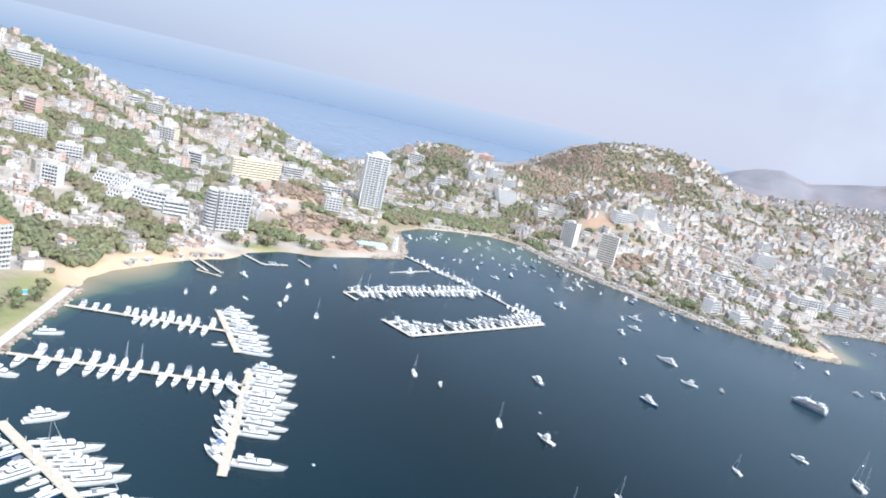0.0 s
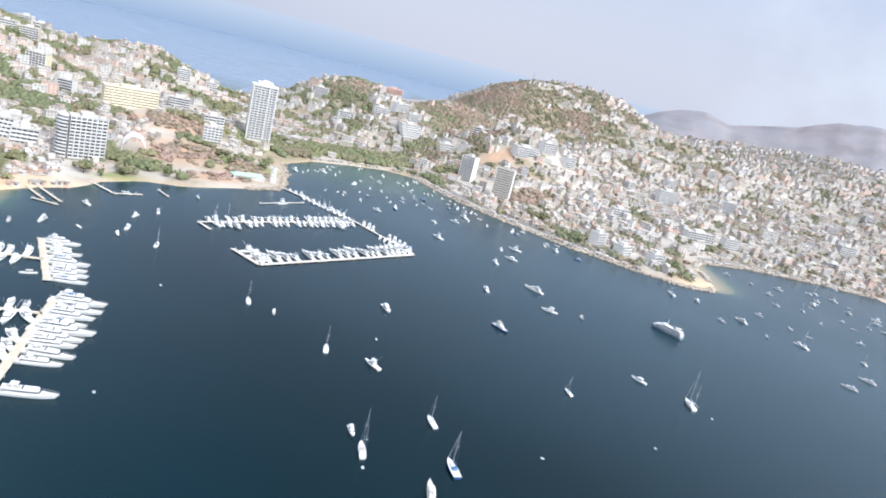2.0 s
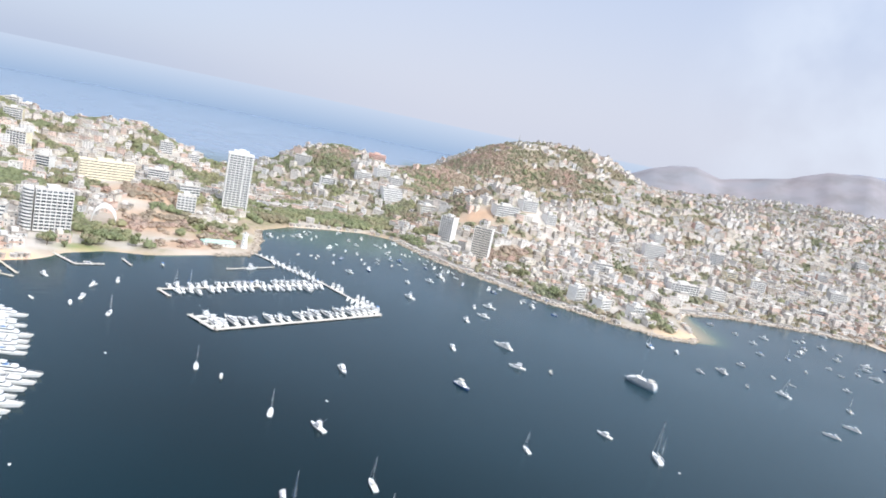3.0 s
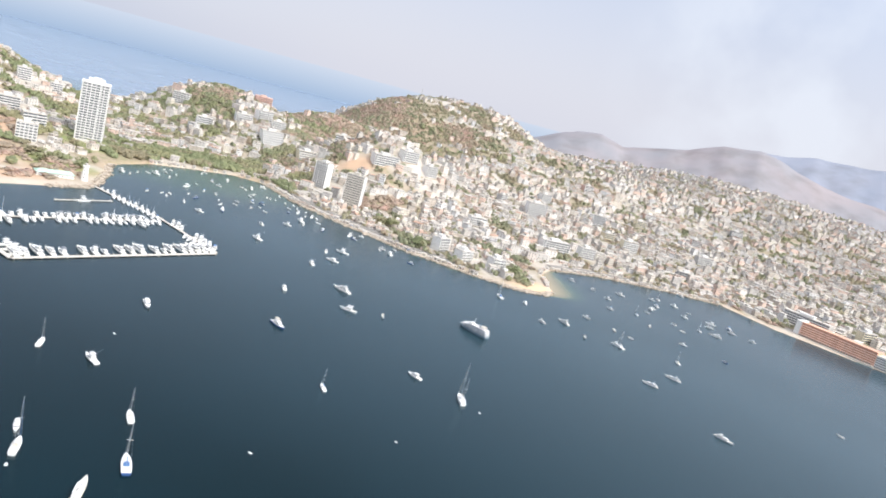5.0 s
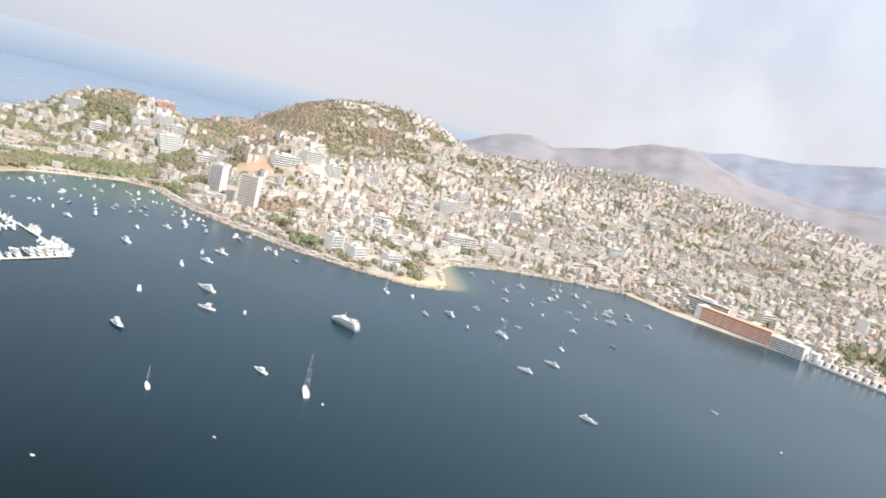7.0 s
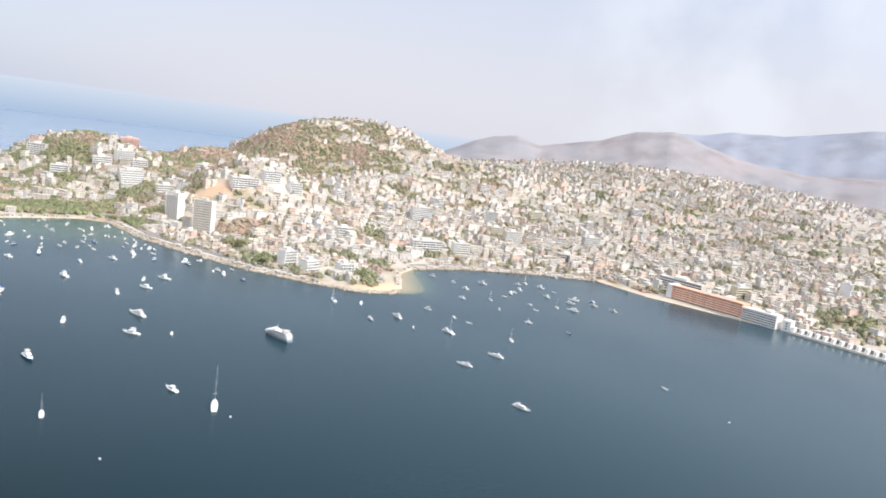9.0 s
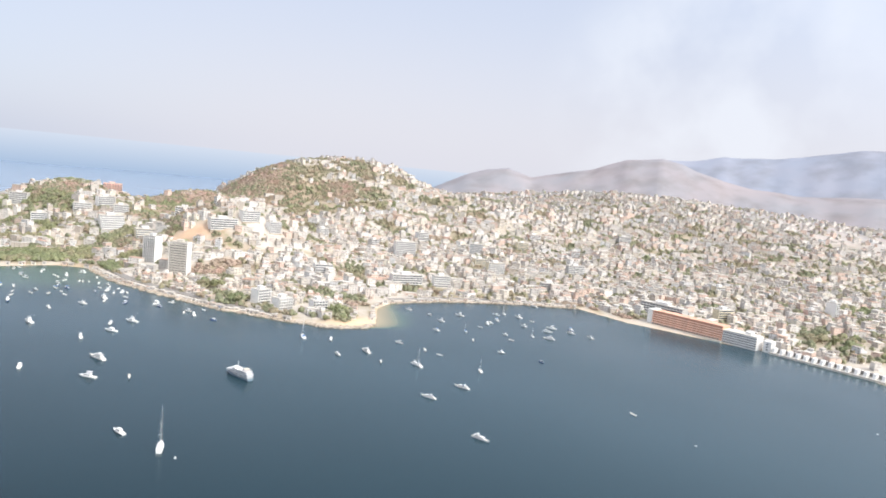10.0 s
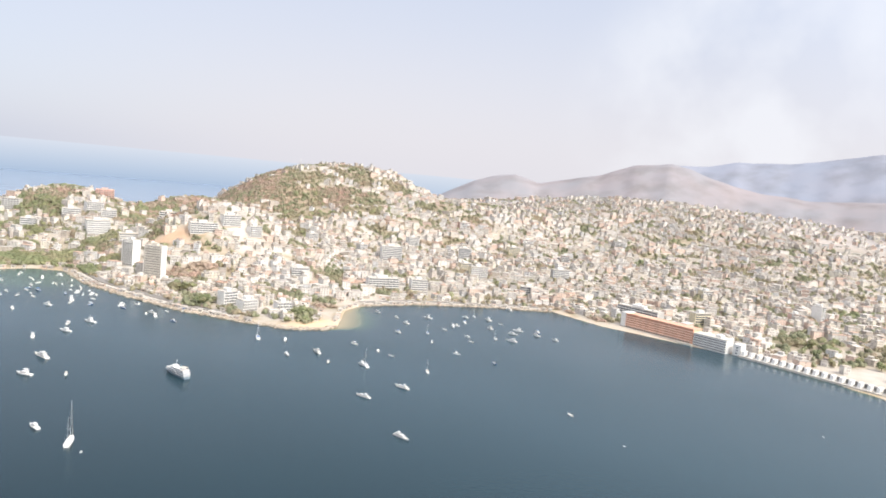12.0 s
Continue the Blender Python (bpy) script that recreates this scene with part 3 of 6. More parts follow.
def build_distance():
    # two mountain ranges round the north and east: haze-tinted brown foothills before a haze-blued main ridge
    near = ((9, 14, 16.4, 18, 19.8, 21.7, 23.5, 26.4, 28.8, 31.5, 33, 34, 36, 38, 41, 45, 55, 70, 96), (20, 95, 160, 190, 207, 176, 198, 233, 283, 300, 284, 262, 232, 212, 200, 216, 236, 220, 200))
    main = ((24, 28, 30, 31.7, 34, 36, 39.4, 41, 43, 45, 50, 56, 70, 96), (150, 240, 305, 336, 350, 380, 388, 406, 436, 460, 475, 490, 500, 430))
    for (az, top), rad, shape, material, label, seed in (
            (near, (2430, 2550, 2660, 2760, 2850, 2930, 3000, 3070, 3160, 3280, 3400), (-0.1, 0.2, 0.42, 0.62, 0.8, 0.93, 1.0, 0.97, 0.85, 0.6, 0.3), M_foothills, "dry brown foothills behind the town with haze painted in", 2),
            (main, (3250, 3400, 3520, 3640, 3740, 3830, 3920, 4000, 4080, 4160), (0.0, 0.2, 0.38, 0.55, 0.7, 0.84, 0.95, 1.0, 0.96, 0.85), M_hills, "main ridge of mountains far behind the town, blued by painted haze", 7)):
        deg = np.arange(az[0], az[-1], 0.3)
        A, R = np.meshgrid(np.radians(deg), np.array(rad, float))
        P = np.stack([345 + R.ravel() * np.sin(A.ravel()), R.ravel() * np.cos(A.ravel()) - 12], 1)
        crest, rise = np.interp(deg, az, top), np.array(shape, float)
        flank = np.repeat(np.clip(rise * (1.04 - rise) * 4, 0, 1), len(deg))
        spur = np.tile(np.sin(np.radians(deg) * 74 + 1.3 * np.sin(np.radians(deg) * 31)) + 0.6 * np.sin(np.radians(deg) * 171 + seed), len(rad))
        z = np.outer(rise, crest).ravel() + flank * (4 * spur + 9 * wave(P, 150, seed)) + 2.0 * wave(P, 60, 5)
        n = len(deg)
        i = (np.arange(len(rad) - 1)[:, None] * n + np.arange(n - 1)[None]).ravel()
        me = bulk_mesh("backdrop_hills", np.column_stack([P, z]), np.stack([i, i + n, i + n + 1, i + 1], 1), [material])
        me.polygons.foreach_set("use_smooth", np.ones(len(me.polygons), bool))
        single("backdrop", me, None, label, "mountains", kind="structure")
    # glowing wall for the sea's last reach, haze painted up to the horizon
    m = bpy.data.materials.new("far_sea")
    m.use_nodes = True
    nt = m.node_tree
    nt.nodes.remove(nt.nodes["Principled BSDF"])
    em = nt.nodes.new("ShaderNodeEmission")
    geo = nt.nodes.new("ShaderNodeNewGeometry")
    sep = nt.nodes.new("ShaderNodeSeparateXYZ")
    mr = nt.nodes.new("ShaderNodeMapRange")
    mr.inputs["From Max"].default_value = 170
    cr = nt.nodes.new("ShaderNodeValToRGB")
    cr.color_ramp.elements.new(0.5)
    for e, c in zip(cr.color_ramp.elements, FAR_SEA_GLOW):
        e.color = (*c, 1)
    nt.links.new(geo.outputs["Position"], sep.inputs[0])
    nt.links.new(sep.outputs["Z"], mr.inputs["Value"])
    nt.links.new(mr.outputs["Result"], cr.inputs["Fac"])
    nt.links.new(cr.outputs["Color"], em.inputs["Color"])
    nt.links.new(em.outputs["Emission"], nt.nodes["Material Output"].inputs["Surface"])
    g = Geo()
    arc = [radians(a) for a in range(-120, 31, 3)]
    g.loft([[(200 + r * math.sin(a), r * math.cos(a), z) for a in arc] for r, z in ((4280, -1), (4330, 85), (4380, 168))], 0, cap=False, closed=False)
    single("backdrop", g, m, "glowing backdrop of pale blue open sea with painted haze", "sea", kind="structure")


# glow colours from sea blue at the foot to haze at the top
FAR_SEA_GLOW = ((0.215, 0.285, 0.40), (0.28, 0.338, 0.435), (0.345, 0.388, 0.468))
build_ground()
build_sea()
build_distance()

# ---- boats ----
def hull_ring(L, B, H, s, scale=1.0):
    """Half-beam, sheer and keel at station s (0 stern, 1 bow)."""
    w = B / 2 * (0.88 + 0.12 * min(1.0, s * 4)) * (1.0 if s < 0.45 else max(0.02, 1 - ((s - 0.45) / 0.55) ** 2.3))
    return -L / 2 + L * s, w * scale, H * (1 + 0.38 * s * s), -0.5 * (1 - s ** 5)


STATIONS = (0, 0.12, 0.3, 0.45, 0.6, 0.74, 0.86, 0.94, 1.0)


def hull_geo(L, B, H):
    rings = []
    for s in STATIONS:
        x, w, top, keel = hull_ring(L, B, H, s)
        lo = x - 0.07 * L * s ** 3
        mid = (x + lo) / 2
        rings.append([(x, w, top), (mid, w * 0.93, top * 0.5), (lo, w * 0.78, 0.02), (lo, 0, keel), (lo, -w * 0.78, 0.02), (mid, -w * 0.93, top * 0.5), (x, -w, top)])
    g = Geo().loft(rings, 0, cap=False, closed=False)
    return g.add(rings[0], [(0, 1, 2, 3, 4, 5, 6)])


def deck_geo(L, B, H, drop=0.12):
    v, f = [], []
    for s in STATIONS:
        x, w, top, keel = hull_ring(L, B, H, s, 0.97)
        v += [(x, w, top - drop), (x, -w, top - drop)]
    for i in range(len(STATIONS) - 1):
        f.append((2 * i, 2 * i + 1, 2 * i + 3, 2 * i + 2))
    return Geo().add(v, f)


def rail_geo(L, B, H, s0=0.45, high=0.8):
    """A tube rail round the foredeck, down to the deck at both ends."""
    line = [hull_ring(L, B, H, s, 0.94)[:3] for s in (s0, 0.6, 0.74, 0.86, 0.94, 0.99)]
    pts = [(line[0][0] - 0.3, line[0][1], line[0][2] - 0.1)] + [(x, w, t + high) for x, w, t in line]
    pts += [(x, -y, z) for x, y, z in reversed(pts)]
    r = 0.045
    return Geo().loft([[(x - r, y, z - r), (x + r, y, z - r), (x + r, y, z + r), (x - r, y, z + r)] for x, y, z in pts])


def house_block(x0, x1, w0, w1, z0, z1, rake_f=0.6, rake_a=0.2, round_in=0.12):
    """A cabin block with raked front and tumblehome: plan from x0 (aft) to x1 (fore)."""
    lo = [(x0, -w0), (x1 - w1 * 0.35, -w0), (x1, -w1 * 0.6), (x1, w1 * 0.6), (x1 - w1 * 0.35, w0), (x0, w0)]
    hi = [(x0 + rake_a, -w0 + round_in), (x1 - w1 * 0.35 - rake_f, -w0 + round_in), (x1 - rake_f, -w1 * 0.5), (x1 - rake_f, w1 * 0.5), (x1 - w1 * 0.35 - rake_f, w0 - round_in), (x0 + rake_a, w0 - round_in)]
    return lo, hi, z0, z1


def block_geo(b, grow=0.0, a=0.0, c=1.0):
    lo, hi, z0, z1 = b
    ring = lambda k: [(lo[i][0] + (hi[i][0] - lo[i][0]) * k + (grow if i in (2, 3) else 0), (lo[i][1] + (hi[i][1] - lo[i][1]) * k) * (1 + grow * 0.35), z0 + (z1 - z0) * k) for i in range(6)]
    return Geo().loft([ring(a), ring(c)])


def boat_thing(name, label, category, group=""):
    return thing(name, Matrix.Identity(4), label, category, group)


def motor_yacht(L=22.0, decks=2, hull=None, label="large white motor yacht with tinted windows"):
    B, H = L * 0.25, L * 0.085
    t = boat_thing("motor_yacht", label, "yacht")
    part("hull", hull_geo(L, B, H), hull or M_hull, t, smooth=False)
    part("deck", deck_geo(L, B, H), M_deck, t, "pale teak deck")
    g = Geo().box(-L / 2 - L * 0.05, -B * 0.4, 0.25, -L / 2 + 0.02, B * 0.4, 0.45)
    part("swim_platform", g, M_deck, t)
    z = H * 1.02
    for k in range(decks):
        b = house_block(-L * (0.36 - 0.05 * k), L * (0.24 - 0.13 * k), B * (0.38 - 0.05 * k), B * (0.36 - 0.05 * k), z, z + 1.8, 1.3, 0.4)
        s = part("saloon" if k == 0 else "upper_saloon", block_geo(b), M_hull, t)
        part("window", block_geo(b, 0.05, 0.42, 0.78), M_glass, s, "dark tinted window band")
        z += 1.8
        part("sun_deck" if k else "boat_deck", Geo().prism([(-L * 0.4 + k, -B * 0.38), (L * (0.16 - 0.12 * k), -B * 0.37), (L * (0.19 - 0.12 * k), 0), (L * (0.16 - 0.12 * k), B * 0.37), (-L * 0.4 + k, B * 0.38)], z, z + 0.14), M_hull, t)
        z += 0.14
    part("windscreen", Geo().box(-L * 0.08, -B * 0.26, z, -L * 0.06, B * 0.26, z + 0.7), M_glass, t)
    arch = Geo()
    for sy in (1, -1):
        arch.tube((-L * 0.2, sy * B * 0.3, z), (-L * 0.24, sy * B * 0.26, z + 1.7), 0.16, n=5)
    arch.box(-L * 0.27, -B * 0.3, z + 1.6, -L * 0.14, B * 0.3, z + 1.75)
    part("radar_arch", arch, M_hull, t)
    part("antenna", Geo().tube((-L * 0.2, 0, z + 1.7), (-L * 0.22, 0, z + 4.0), 0.05, 0.02, 4), M_alu, t)
    part("sunpad", Geo().box(-L * 0.2, -B * 0.18, z, -L * 0.11, B * 0.18, z + 0.4, inset=0.06), M_canvas, t)
    part("tender", Geo().loft([[(-L * 0.33 + dx, w * math.cos(a), z + 0.1 + 0.35 + 0.3 * math.sin(a)) for a in (0, 1.05, 2.1, 3.14, 4.2, 5.25)] for dx, w in ((0, 0.55), (0.9, 0.75), (2.0, 0.7), (2.8, 0.1))]), M_grey, t)
    part("rail", rail_geo(L, B, H, 0.4), M_alu, t)
    return t


def cabin_cruiser(L=12.5, hull=None, top=True, label="white cabin cruiser with a flybridge"):
    B, H = L * 0.31, L * 0.1
    t = boat_thing("cabin_cruiser", label, "motorboat")
    part("hull", hull_geo(L, B, H), hull or M_hull, t)
    part("deck", deck_geo(L, B, H), M_hull, t)
    part("cockpit", Geo().box(-L * 0.46, -B * 0.36, H * 0.9, -L * 0.24, B * 0.36, H * 0.96), M_deck, t, "tan cockpit sole")
    z = H * 1.0
    b = house_block(-L * 0.22, L * 0.24, B * 0.38, B * 0.36, z, z + 1.75, 1.4, 0.15)
    s = part("cabin", block_geo(b), M_hull, t)
    part("window", block_geo(b, 0.04, 0.45, 0.8), M_glass, s, "dark tinted window band")
    z += 1.75
    b = house_block(-L * 0.24, L * 0.06, B * 0.33, B * 0.3, z, z + 0.75, 0.35, 0.05)
    part("flybridge", block_geo(b), M_hull, t)
    if top:
        g = Geo().box(-L * 0.26, -B * 0.32, z + 2.0, L * 0.02, B * 0.32, z + 2.12)
        part("bimini_top", g, M_canvas, t)
        g = Geo()
        for x in (-L * 0.12,):
            g.loft([[(x - 0.04, sy * B * 0.28, h), (x + 0.04, sy * B * 0.28, h), (x + 0.04, sy * (B * 0.28 - 0.08), h), (x - 0.04, sy * (B * 0.28 - 0.08), h)] for sy, h in ((1, z + 0.4), (1, z + 1.98), (-1, z + 1.98), (-1, z + 0.4))])
        part("bimini_frame", g, M_alu, t)
    part("rail", rail_geo(L, B, H, 0.6, 0.6), M_alu, t)
    return t


def sport_fisher(L=14.0, label="white sport fishing boat with outriggers and tuna tower"):
    B, H = L * 0.3, L * 0.095
    t = boat_thing("sport_fisher", label, "motorboat")
    part("hull", hull_geo(L, B, H), M_hull, t)
    part("deck", deck_geo(L, B, H), M_hull, t)
    part("cockpit", Geo().box(-L * 0.47, -B * 0.38, H * 0.88, -L * 0.18, B * 0.38, H * 0.94), M_deck, t, "tan cockpit sole")
    z = H
    b = house_block(-L * 0.16, L * 0.22, B * 0.4, B * 0.36, z, z + 1.9, 1.1, 0.0)
    s = part("cabin", block_geo(b), M_hull, t)
    part("window", block_geo(b, 0.04, 0.42, 0.74), M_glass, s, "dark tinted window band")
    z += 1.9
    part("flybridge", block_geo(house_block(-L * 0.17, L * 0.08, B * 0.36, B * 0.3, z, z + 0.8, 0.3, 0)), M_hull, t)
    part("hardtop", Geo().box(-L * 0.18, -B * 0.34, z + 2.0, L * 0.05, B * 0.34, z + 2.14), M_hull, t)
    g = Geo()
    for x in (-L * 0.14, L * 0.02):
        for sy in (1, -1):
            g.tube((x, sy * B * 0.28, z + 0.5), (x * 0.6, sy * B * 0.2, z + 4.2), 0.05, n=4)
    part("tuna_tower", g, M_alu, t)
    for sy in (1, -1):
        part("outrigger", Geo().tube((-L * 0.02, sy * B * 0.36, z), (-L * 0.3, sy * B * 0.95, z + 6.5), 0.05, 0.02, 4), M_alu, t)
    return t


def sailing_yacht(L=12.0, hull=None, masts=1, label="white sailing yacht at anchor with sails furled"):
    B, H = L * 0.29, L * 0.085
    t = boat_thing("sailing_yacht", label, "sailboat")
    part("hull", hull_geo(L, B, H), hull or M_hull, t)
    part("deck", deck_geo(L, B, H, 0.05), M_hull, t)
    b = house_block(-L * 0.12, L * 0.2, B * 0.26, B * 0.2, H * 1.0, H * 1.0 + 0.65, 0.5, 0.1, 0.08)
    s = part("coachroof", block_geo(b), M_hull, t)
    part("window", block_geo(b, 0.03, 0.4, 0.75), M_glass, s)
    part("cockpit", Geo().box(-L * 0.42, -B * 0.22, H * 0.9, -L * 0.14, B * 0.22, H * 1.06), M_deck, t, "teak cockpit")
    part("sprayhood", block_geo(house_block(-L * 0.2, -L * 0.06, B * 0.28, B * 0.24, H * 1.1, H * 1.1 + 1.3, 0.5, 0.1)), M_canvas, t)
    for k in range(masts):
        x, h = (L * 0.08, L * 1.2) if k == 0 else (-L * 0.34, L * 0.8)
        part("mast", Geo().tube((x, 0, H), (x, 0, H + h), 0.12, 0.08, 6), M_alu, t)
        part("boom", Geo().tube((x, 0, H + 1.9), (x - L * 0.36, 0, H + 1.9), 0.09, n=5), M_alu, t)
        part("sail_cover", Geo().tube((x - 0.2, 0, H + 2.12), (x - L * 0.34, 0, H + 2.05), 0.24, 0.14, 6), M_canvas, t)
        g = Geo()
        for sy in (1, -1):
            g.tube((x, 0, H + h * 0.97), (x, sy * B * 0.45, H), 0.018, n=3)
        part("shroud", g, M_alu, t)
        g = Geo().tube((x, -B * 0.3, H + h * 0.55), (x, B * 0.3, H + h * 0.55), 0.05, n=4)
        part("spreader", g, M_alu, t)
    part("furled_jib", Geo().tube((L * 0.08, 0, H + L * 1.16), (L * 0.47, 0, H * 1.3), 0.05, 0.1, 5), M_canvas, t)
    return t


def panga(L=7.5, canopy=True, hull=None, label="small open fishing skiff with an outboard"):
    B, H = L * 0.27, 0.75
    t = boat_thing("open_skiff", label, "skiff")
    part("hull", hull_geo(L, B, H), hull or M_hull, t)
    part("deck", deck_geo(L, B, H, 0.3), M_deck, t)
    for x in (-L * 0.05,):
        part("thwart", Geo().box(x - 0.15, -B * 0.4, H * 0.75, x + 0.15, B * 0.4, H * 0.85), M_hull, t)
    part("outboard_motor", Geo().box(-L / 2 - 0.5, -0.25, 0.1, -L / 2 - 0.05, 0.25, 1.35, inset=0.08), M_grey, t, "dark grey outboard motor")
    if canopy:
        part("canopy", Geo().box(-L * 0.3, -B * 0.45, 2.3, L * 0.12, B * 0.45, 2.38), M_canvas, t)
        g = Geo()
        for x in (-L * 0.09,):
            g.loft([[(x - 0.04, sy * B * 0.42, h), (x + 0.04, sy * B * 0.42, h), (x + 0.04, sy * (B * 0.42 - 0.08), h), (x - 0.04, sy * (B * 0.42 - 0.08), h)] for sy, h in ((1, 0.6), (1, 2.3), (-1, 2.3), (-1, 0.6))])
        part("canopy_frame", g, M_alu, t)
    return t


def dinghy(label="small grey inflatable dinghy"):
    t = boat_thing("dinghy", label, "dinghy")
    pts = [(-1.6, 0.7, 0.3), (0.6, 0.7, 0.3), (1.4, 0.3, 0.4), (1.6, 0, 0.45), (1.4, -0.3, 0.4), (0.6, -0.7, 0.3), (-1.6, -0.7, 0.3)]
    g = Geo()
    for a, b in zip(pts, pts[1:]):
        g.tube(a, b, 0.24, n=6)
    part("tube", g, M_hull, t)
    part("floor", Geo().box(-1.5, -0.55, 0.12, 1.2, 0.55, 0.22), M_grey, t)
    return t


def tour_ship(L=38.0):
    B, H = 8.0, 2.6
    t = boat_thing("tour_ship", "grey and white three-deck tour ship at anchor", "ship")
    part("hull", hull_geo(L, B, H), M_shiphull, t, "grey hull")
    part("deck", deck_geo(L, B, H), M_deck, t)
    z = H * 1.02
    for k, (a, b) in enumerate(((-0.48, 0.4), (-0.47, 0.34), (-0.44, 0.2))):
        blk = house_block(L * a, L * b, B * 0.42, B * 0.4, z, z + 1.75, 0.8, 0.05)
        s = part("deckhouse", block_geo(blk), M_shipgrey, t)
        n = 12 - 2 * k
        pane = Geo().box(-0.75, -0.04, 0, 0.75, 0.04, 1.0).mesh("window", M_glass)
        for i in range(n):
            x = L * (a + 0.03 + (b - a - 0.12) * (i + 0.5) / n)
            for sy in (1, -1):
                w = part("window", pane, None, s)
                w.location = (x, sy * (B * 0.42 + 0.03), z + 0.5)
        z += 1.75
        part("deck_slab", Geo().box(L * (a - 0.015), -B * 0.47, z, L * b, B * 0.47, z + 0.18), M_white, t)
        g = Geo()
        for i in range(9):
            x = L * (a + (b - a) * i / 8.3)
            for sy in (1, -1):
                g.tube((x, sy * B * 0.455, z), (x, sy * B * 0.455, z + 1.0), 0.05, n=4)
        for sy in (1, -1):
            g.box(L * a, sy * B * 0.455 - 0.04, z + 0.95, L * b * 0.95, sy * B * 0.455 + 0.04, z + 1.05)
        part("rail", g, M_white, t)
        z += 0.18
    part("wheelhouse", block_geo(house_block(L * 0.04, L * 0.17, B * 0.28, B * 0.24, z, z + 1.4, 0.5, 0.1)), M_white, t)
    part("funnel", Geo().loft([[(-L * 0.2 + 1.3 * math.cos(a) * k, 0.9 * math.sin(a) * k, z + h) for a in (0, 1.05, 2.1, 3.14, 4.2, 5.25)] for h, k in ((0, 1.0), (3.0, 0.8))]), M_shiphull, t)
    part("mast", Geo().tube((L * 0.02, 0, z + 2), (L * 0.02, 0, z + 8), 0.16, 0.07, 5), M_white, t)
    part("awning", Geo().box(-L * 0.4, -B * 0.4, z + 2.3, -L * 0.24, B * 0.4, z + 2.42), M_canvas, t)
    return t


def put(proto, used, x, y, yaw, s=1.0, group="", z=0.0, label="", slim=(1.0, 1.0, 1.0)):
    """The first use places the prototype itself, later ones its copies."""
    size = (s * slim[0], s * slim[1], s * slim[2])
    m = pose(x, y, z, 0, 0, yaw) @ Matrix.Diagonal((*size, 1))
    if proto.name in used:
        ob = copy_thing(proto, m)
        ob.scale = size
    else:
        used.add(proto.name)
        proto.matrix_basis = m
        ob = proto
    if group:
        ob["group"] = group
    if label:
        ob["label"] = label
    return ob


placed = set()
rb = random.Random(4)
YACHTS = [motor_yacht(22, 2), motor_yacht(20, 2, label="white motor yacht with two decks and a sun pad"), motor_yacht(17, 1, label="low white motor yacht with a long foredeck")]
CRUISERS = [cabin_cruiser(12.5), cabin_cruiser(11, top=False, label="open-topped white cabin cruiser"), sport_fisher(13.5), cabin_cruiser(13.5, hull=M_navy, label="blue-hulled cabin cruiser with a white flybridge")]
SAILERS = [sailing_yacht(12), sailing_yacht(14.5, masts=2, label="white two-masted ketch with furled sails"), sailing_yacht(14, hull=M_navy, label="blue-hulled sailing yacht with furled sails")]
SKIFFS = [panga(), panga(7.0, False, label="small open white skiff with an outboard"), panga(8.5, True, M_navy, label="blue open tour skiff with a canopy")]
DINGHY = dinghy()


def jetty(name, pts, width, label, piles=17.0, z=0.9, mats=None, group="marina piers"):
    """A dock on piles along a line of points."""
    t = thing(name, pose(*pts[0], 0), label, "pier", group)
    x0, y0 = pts[0]
    for (ax, ay), (bx, by) in zip(pts, pts[1:]):
        n = math.hypot(bx - ax, by - ay)
        seg = max(1, int(n / 9))
        u, v = ((bx - ax) / n, (by - ay) / n), (-(by - ay) / n, (bx - ax) / n)
        me = Geo().box(0, -width / 2, z - 0.35, n / seg - 0.12, width / 2, z).box(0, -width / 2 - 0.12, z - 0.3, n / seg - 0.12, -width / 2, z + 0.06).box(0, width / 2, z - 0.3, n / seg - 0.12, width / 2 + 0.12, z + 0.06).mesh("deck_section", mats or M_dock)
        for k in range(seg):
            o = part("deck_section", me, None, t)
            o.location = (ax - x0 + u[0] * n * k / seg, ay - y0 + u[1] * n * k / seg, 0)
            o.rotation_euler = (0, 0, math.atan2(u[1], u[0]))
        me = Geo().tube((0, 0, -3), (0, 0, z + 1.3), 0.2, n=6).mesh("mooring_post", M_conc)
        for k in range(int(n / piles) + 1):
            for sy in (1, -1):
                o = part("mooring_post", me, None, t)
                q = min(n, k * piles + 1)
                o.location = (ax - x0 + u[0] * q + v[0] * sy * (width / 2 + 0.35), ay - y0 + u[1] * q + v[1] * sy * (width / 2 + 0.35), 0)
    return t


SLIM = (1.1, 0.93, 0.8)


def berth(a, b, side, spots, kinds, gap=1.2, turn=0.0, scale=(0.9, 1.1), group="boats berthed at the marina"):
    """Boats moored stern-to along the pier from a to b, on its left (1) or right (-1)."""
    ux, uy = b[0] - a[0], b[1] - a[1]
    n = math.hypot(ux, uy)
    ux, uy = ux / n, uy / n
    nx, ny = (-uy * side, ux * side)
    for q in spots:
        p = rb.choice(kinds)
        s = rb.uniform(*scale)
        L = {"motor_yacht": 20, "cabin_cruiser": 12.5, "sport_fisher": 13.5, "sailing_yacht": 13, "open_skiff": 7.5}[p.name.split(".")[0]] * s
        yaw = math.degrees(math.atan2(ny, nx)) + turn + rb.uniform(-3, 3)
        r = L / 2 + gap
        c, sn = math.cos(radians(yaw)), math.sin(radians(yaw))
        put(p, placed, a[0] + ux * n * q + c * r, a[1] + uy * n * q + sn * r, yaw, s, group, slim=SLIM)


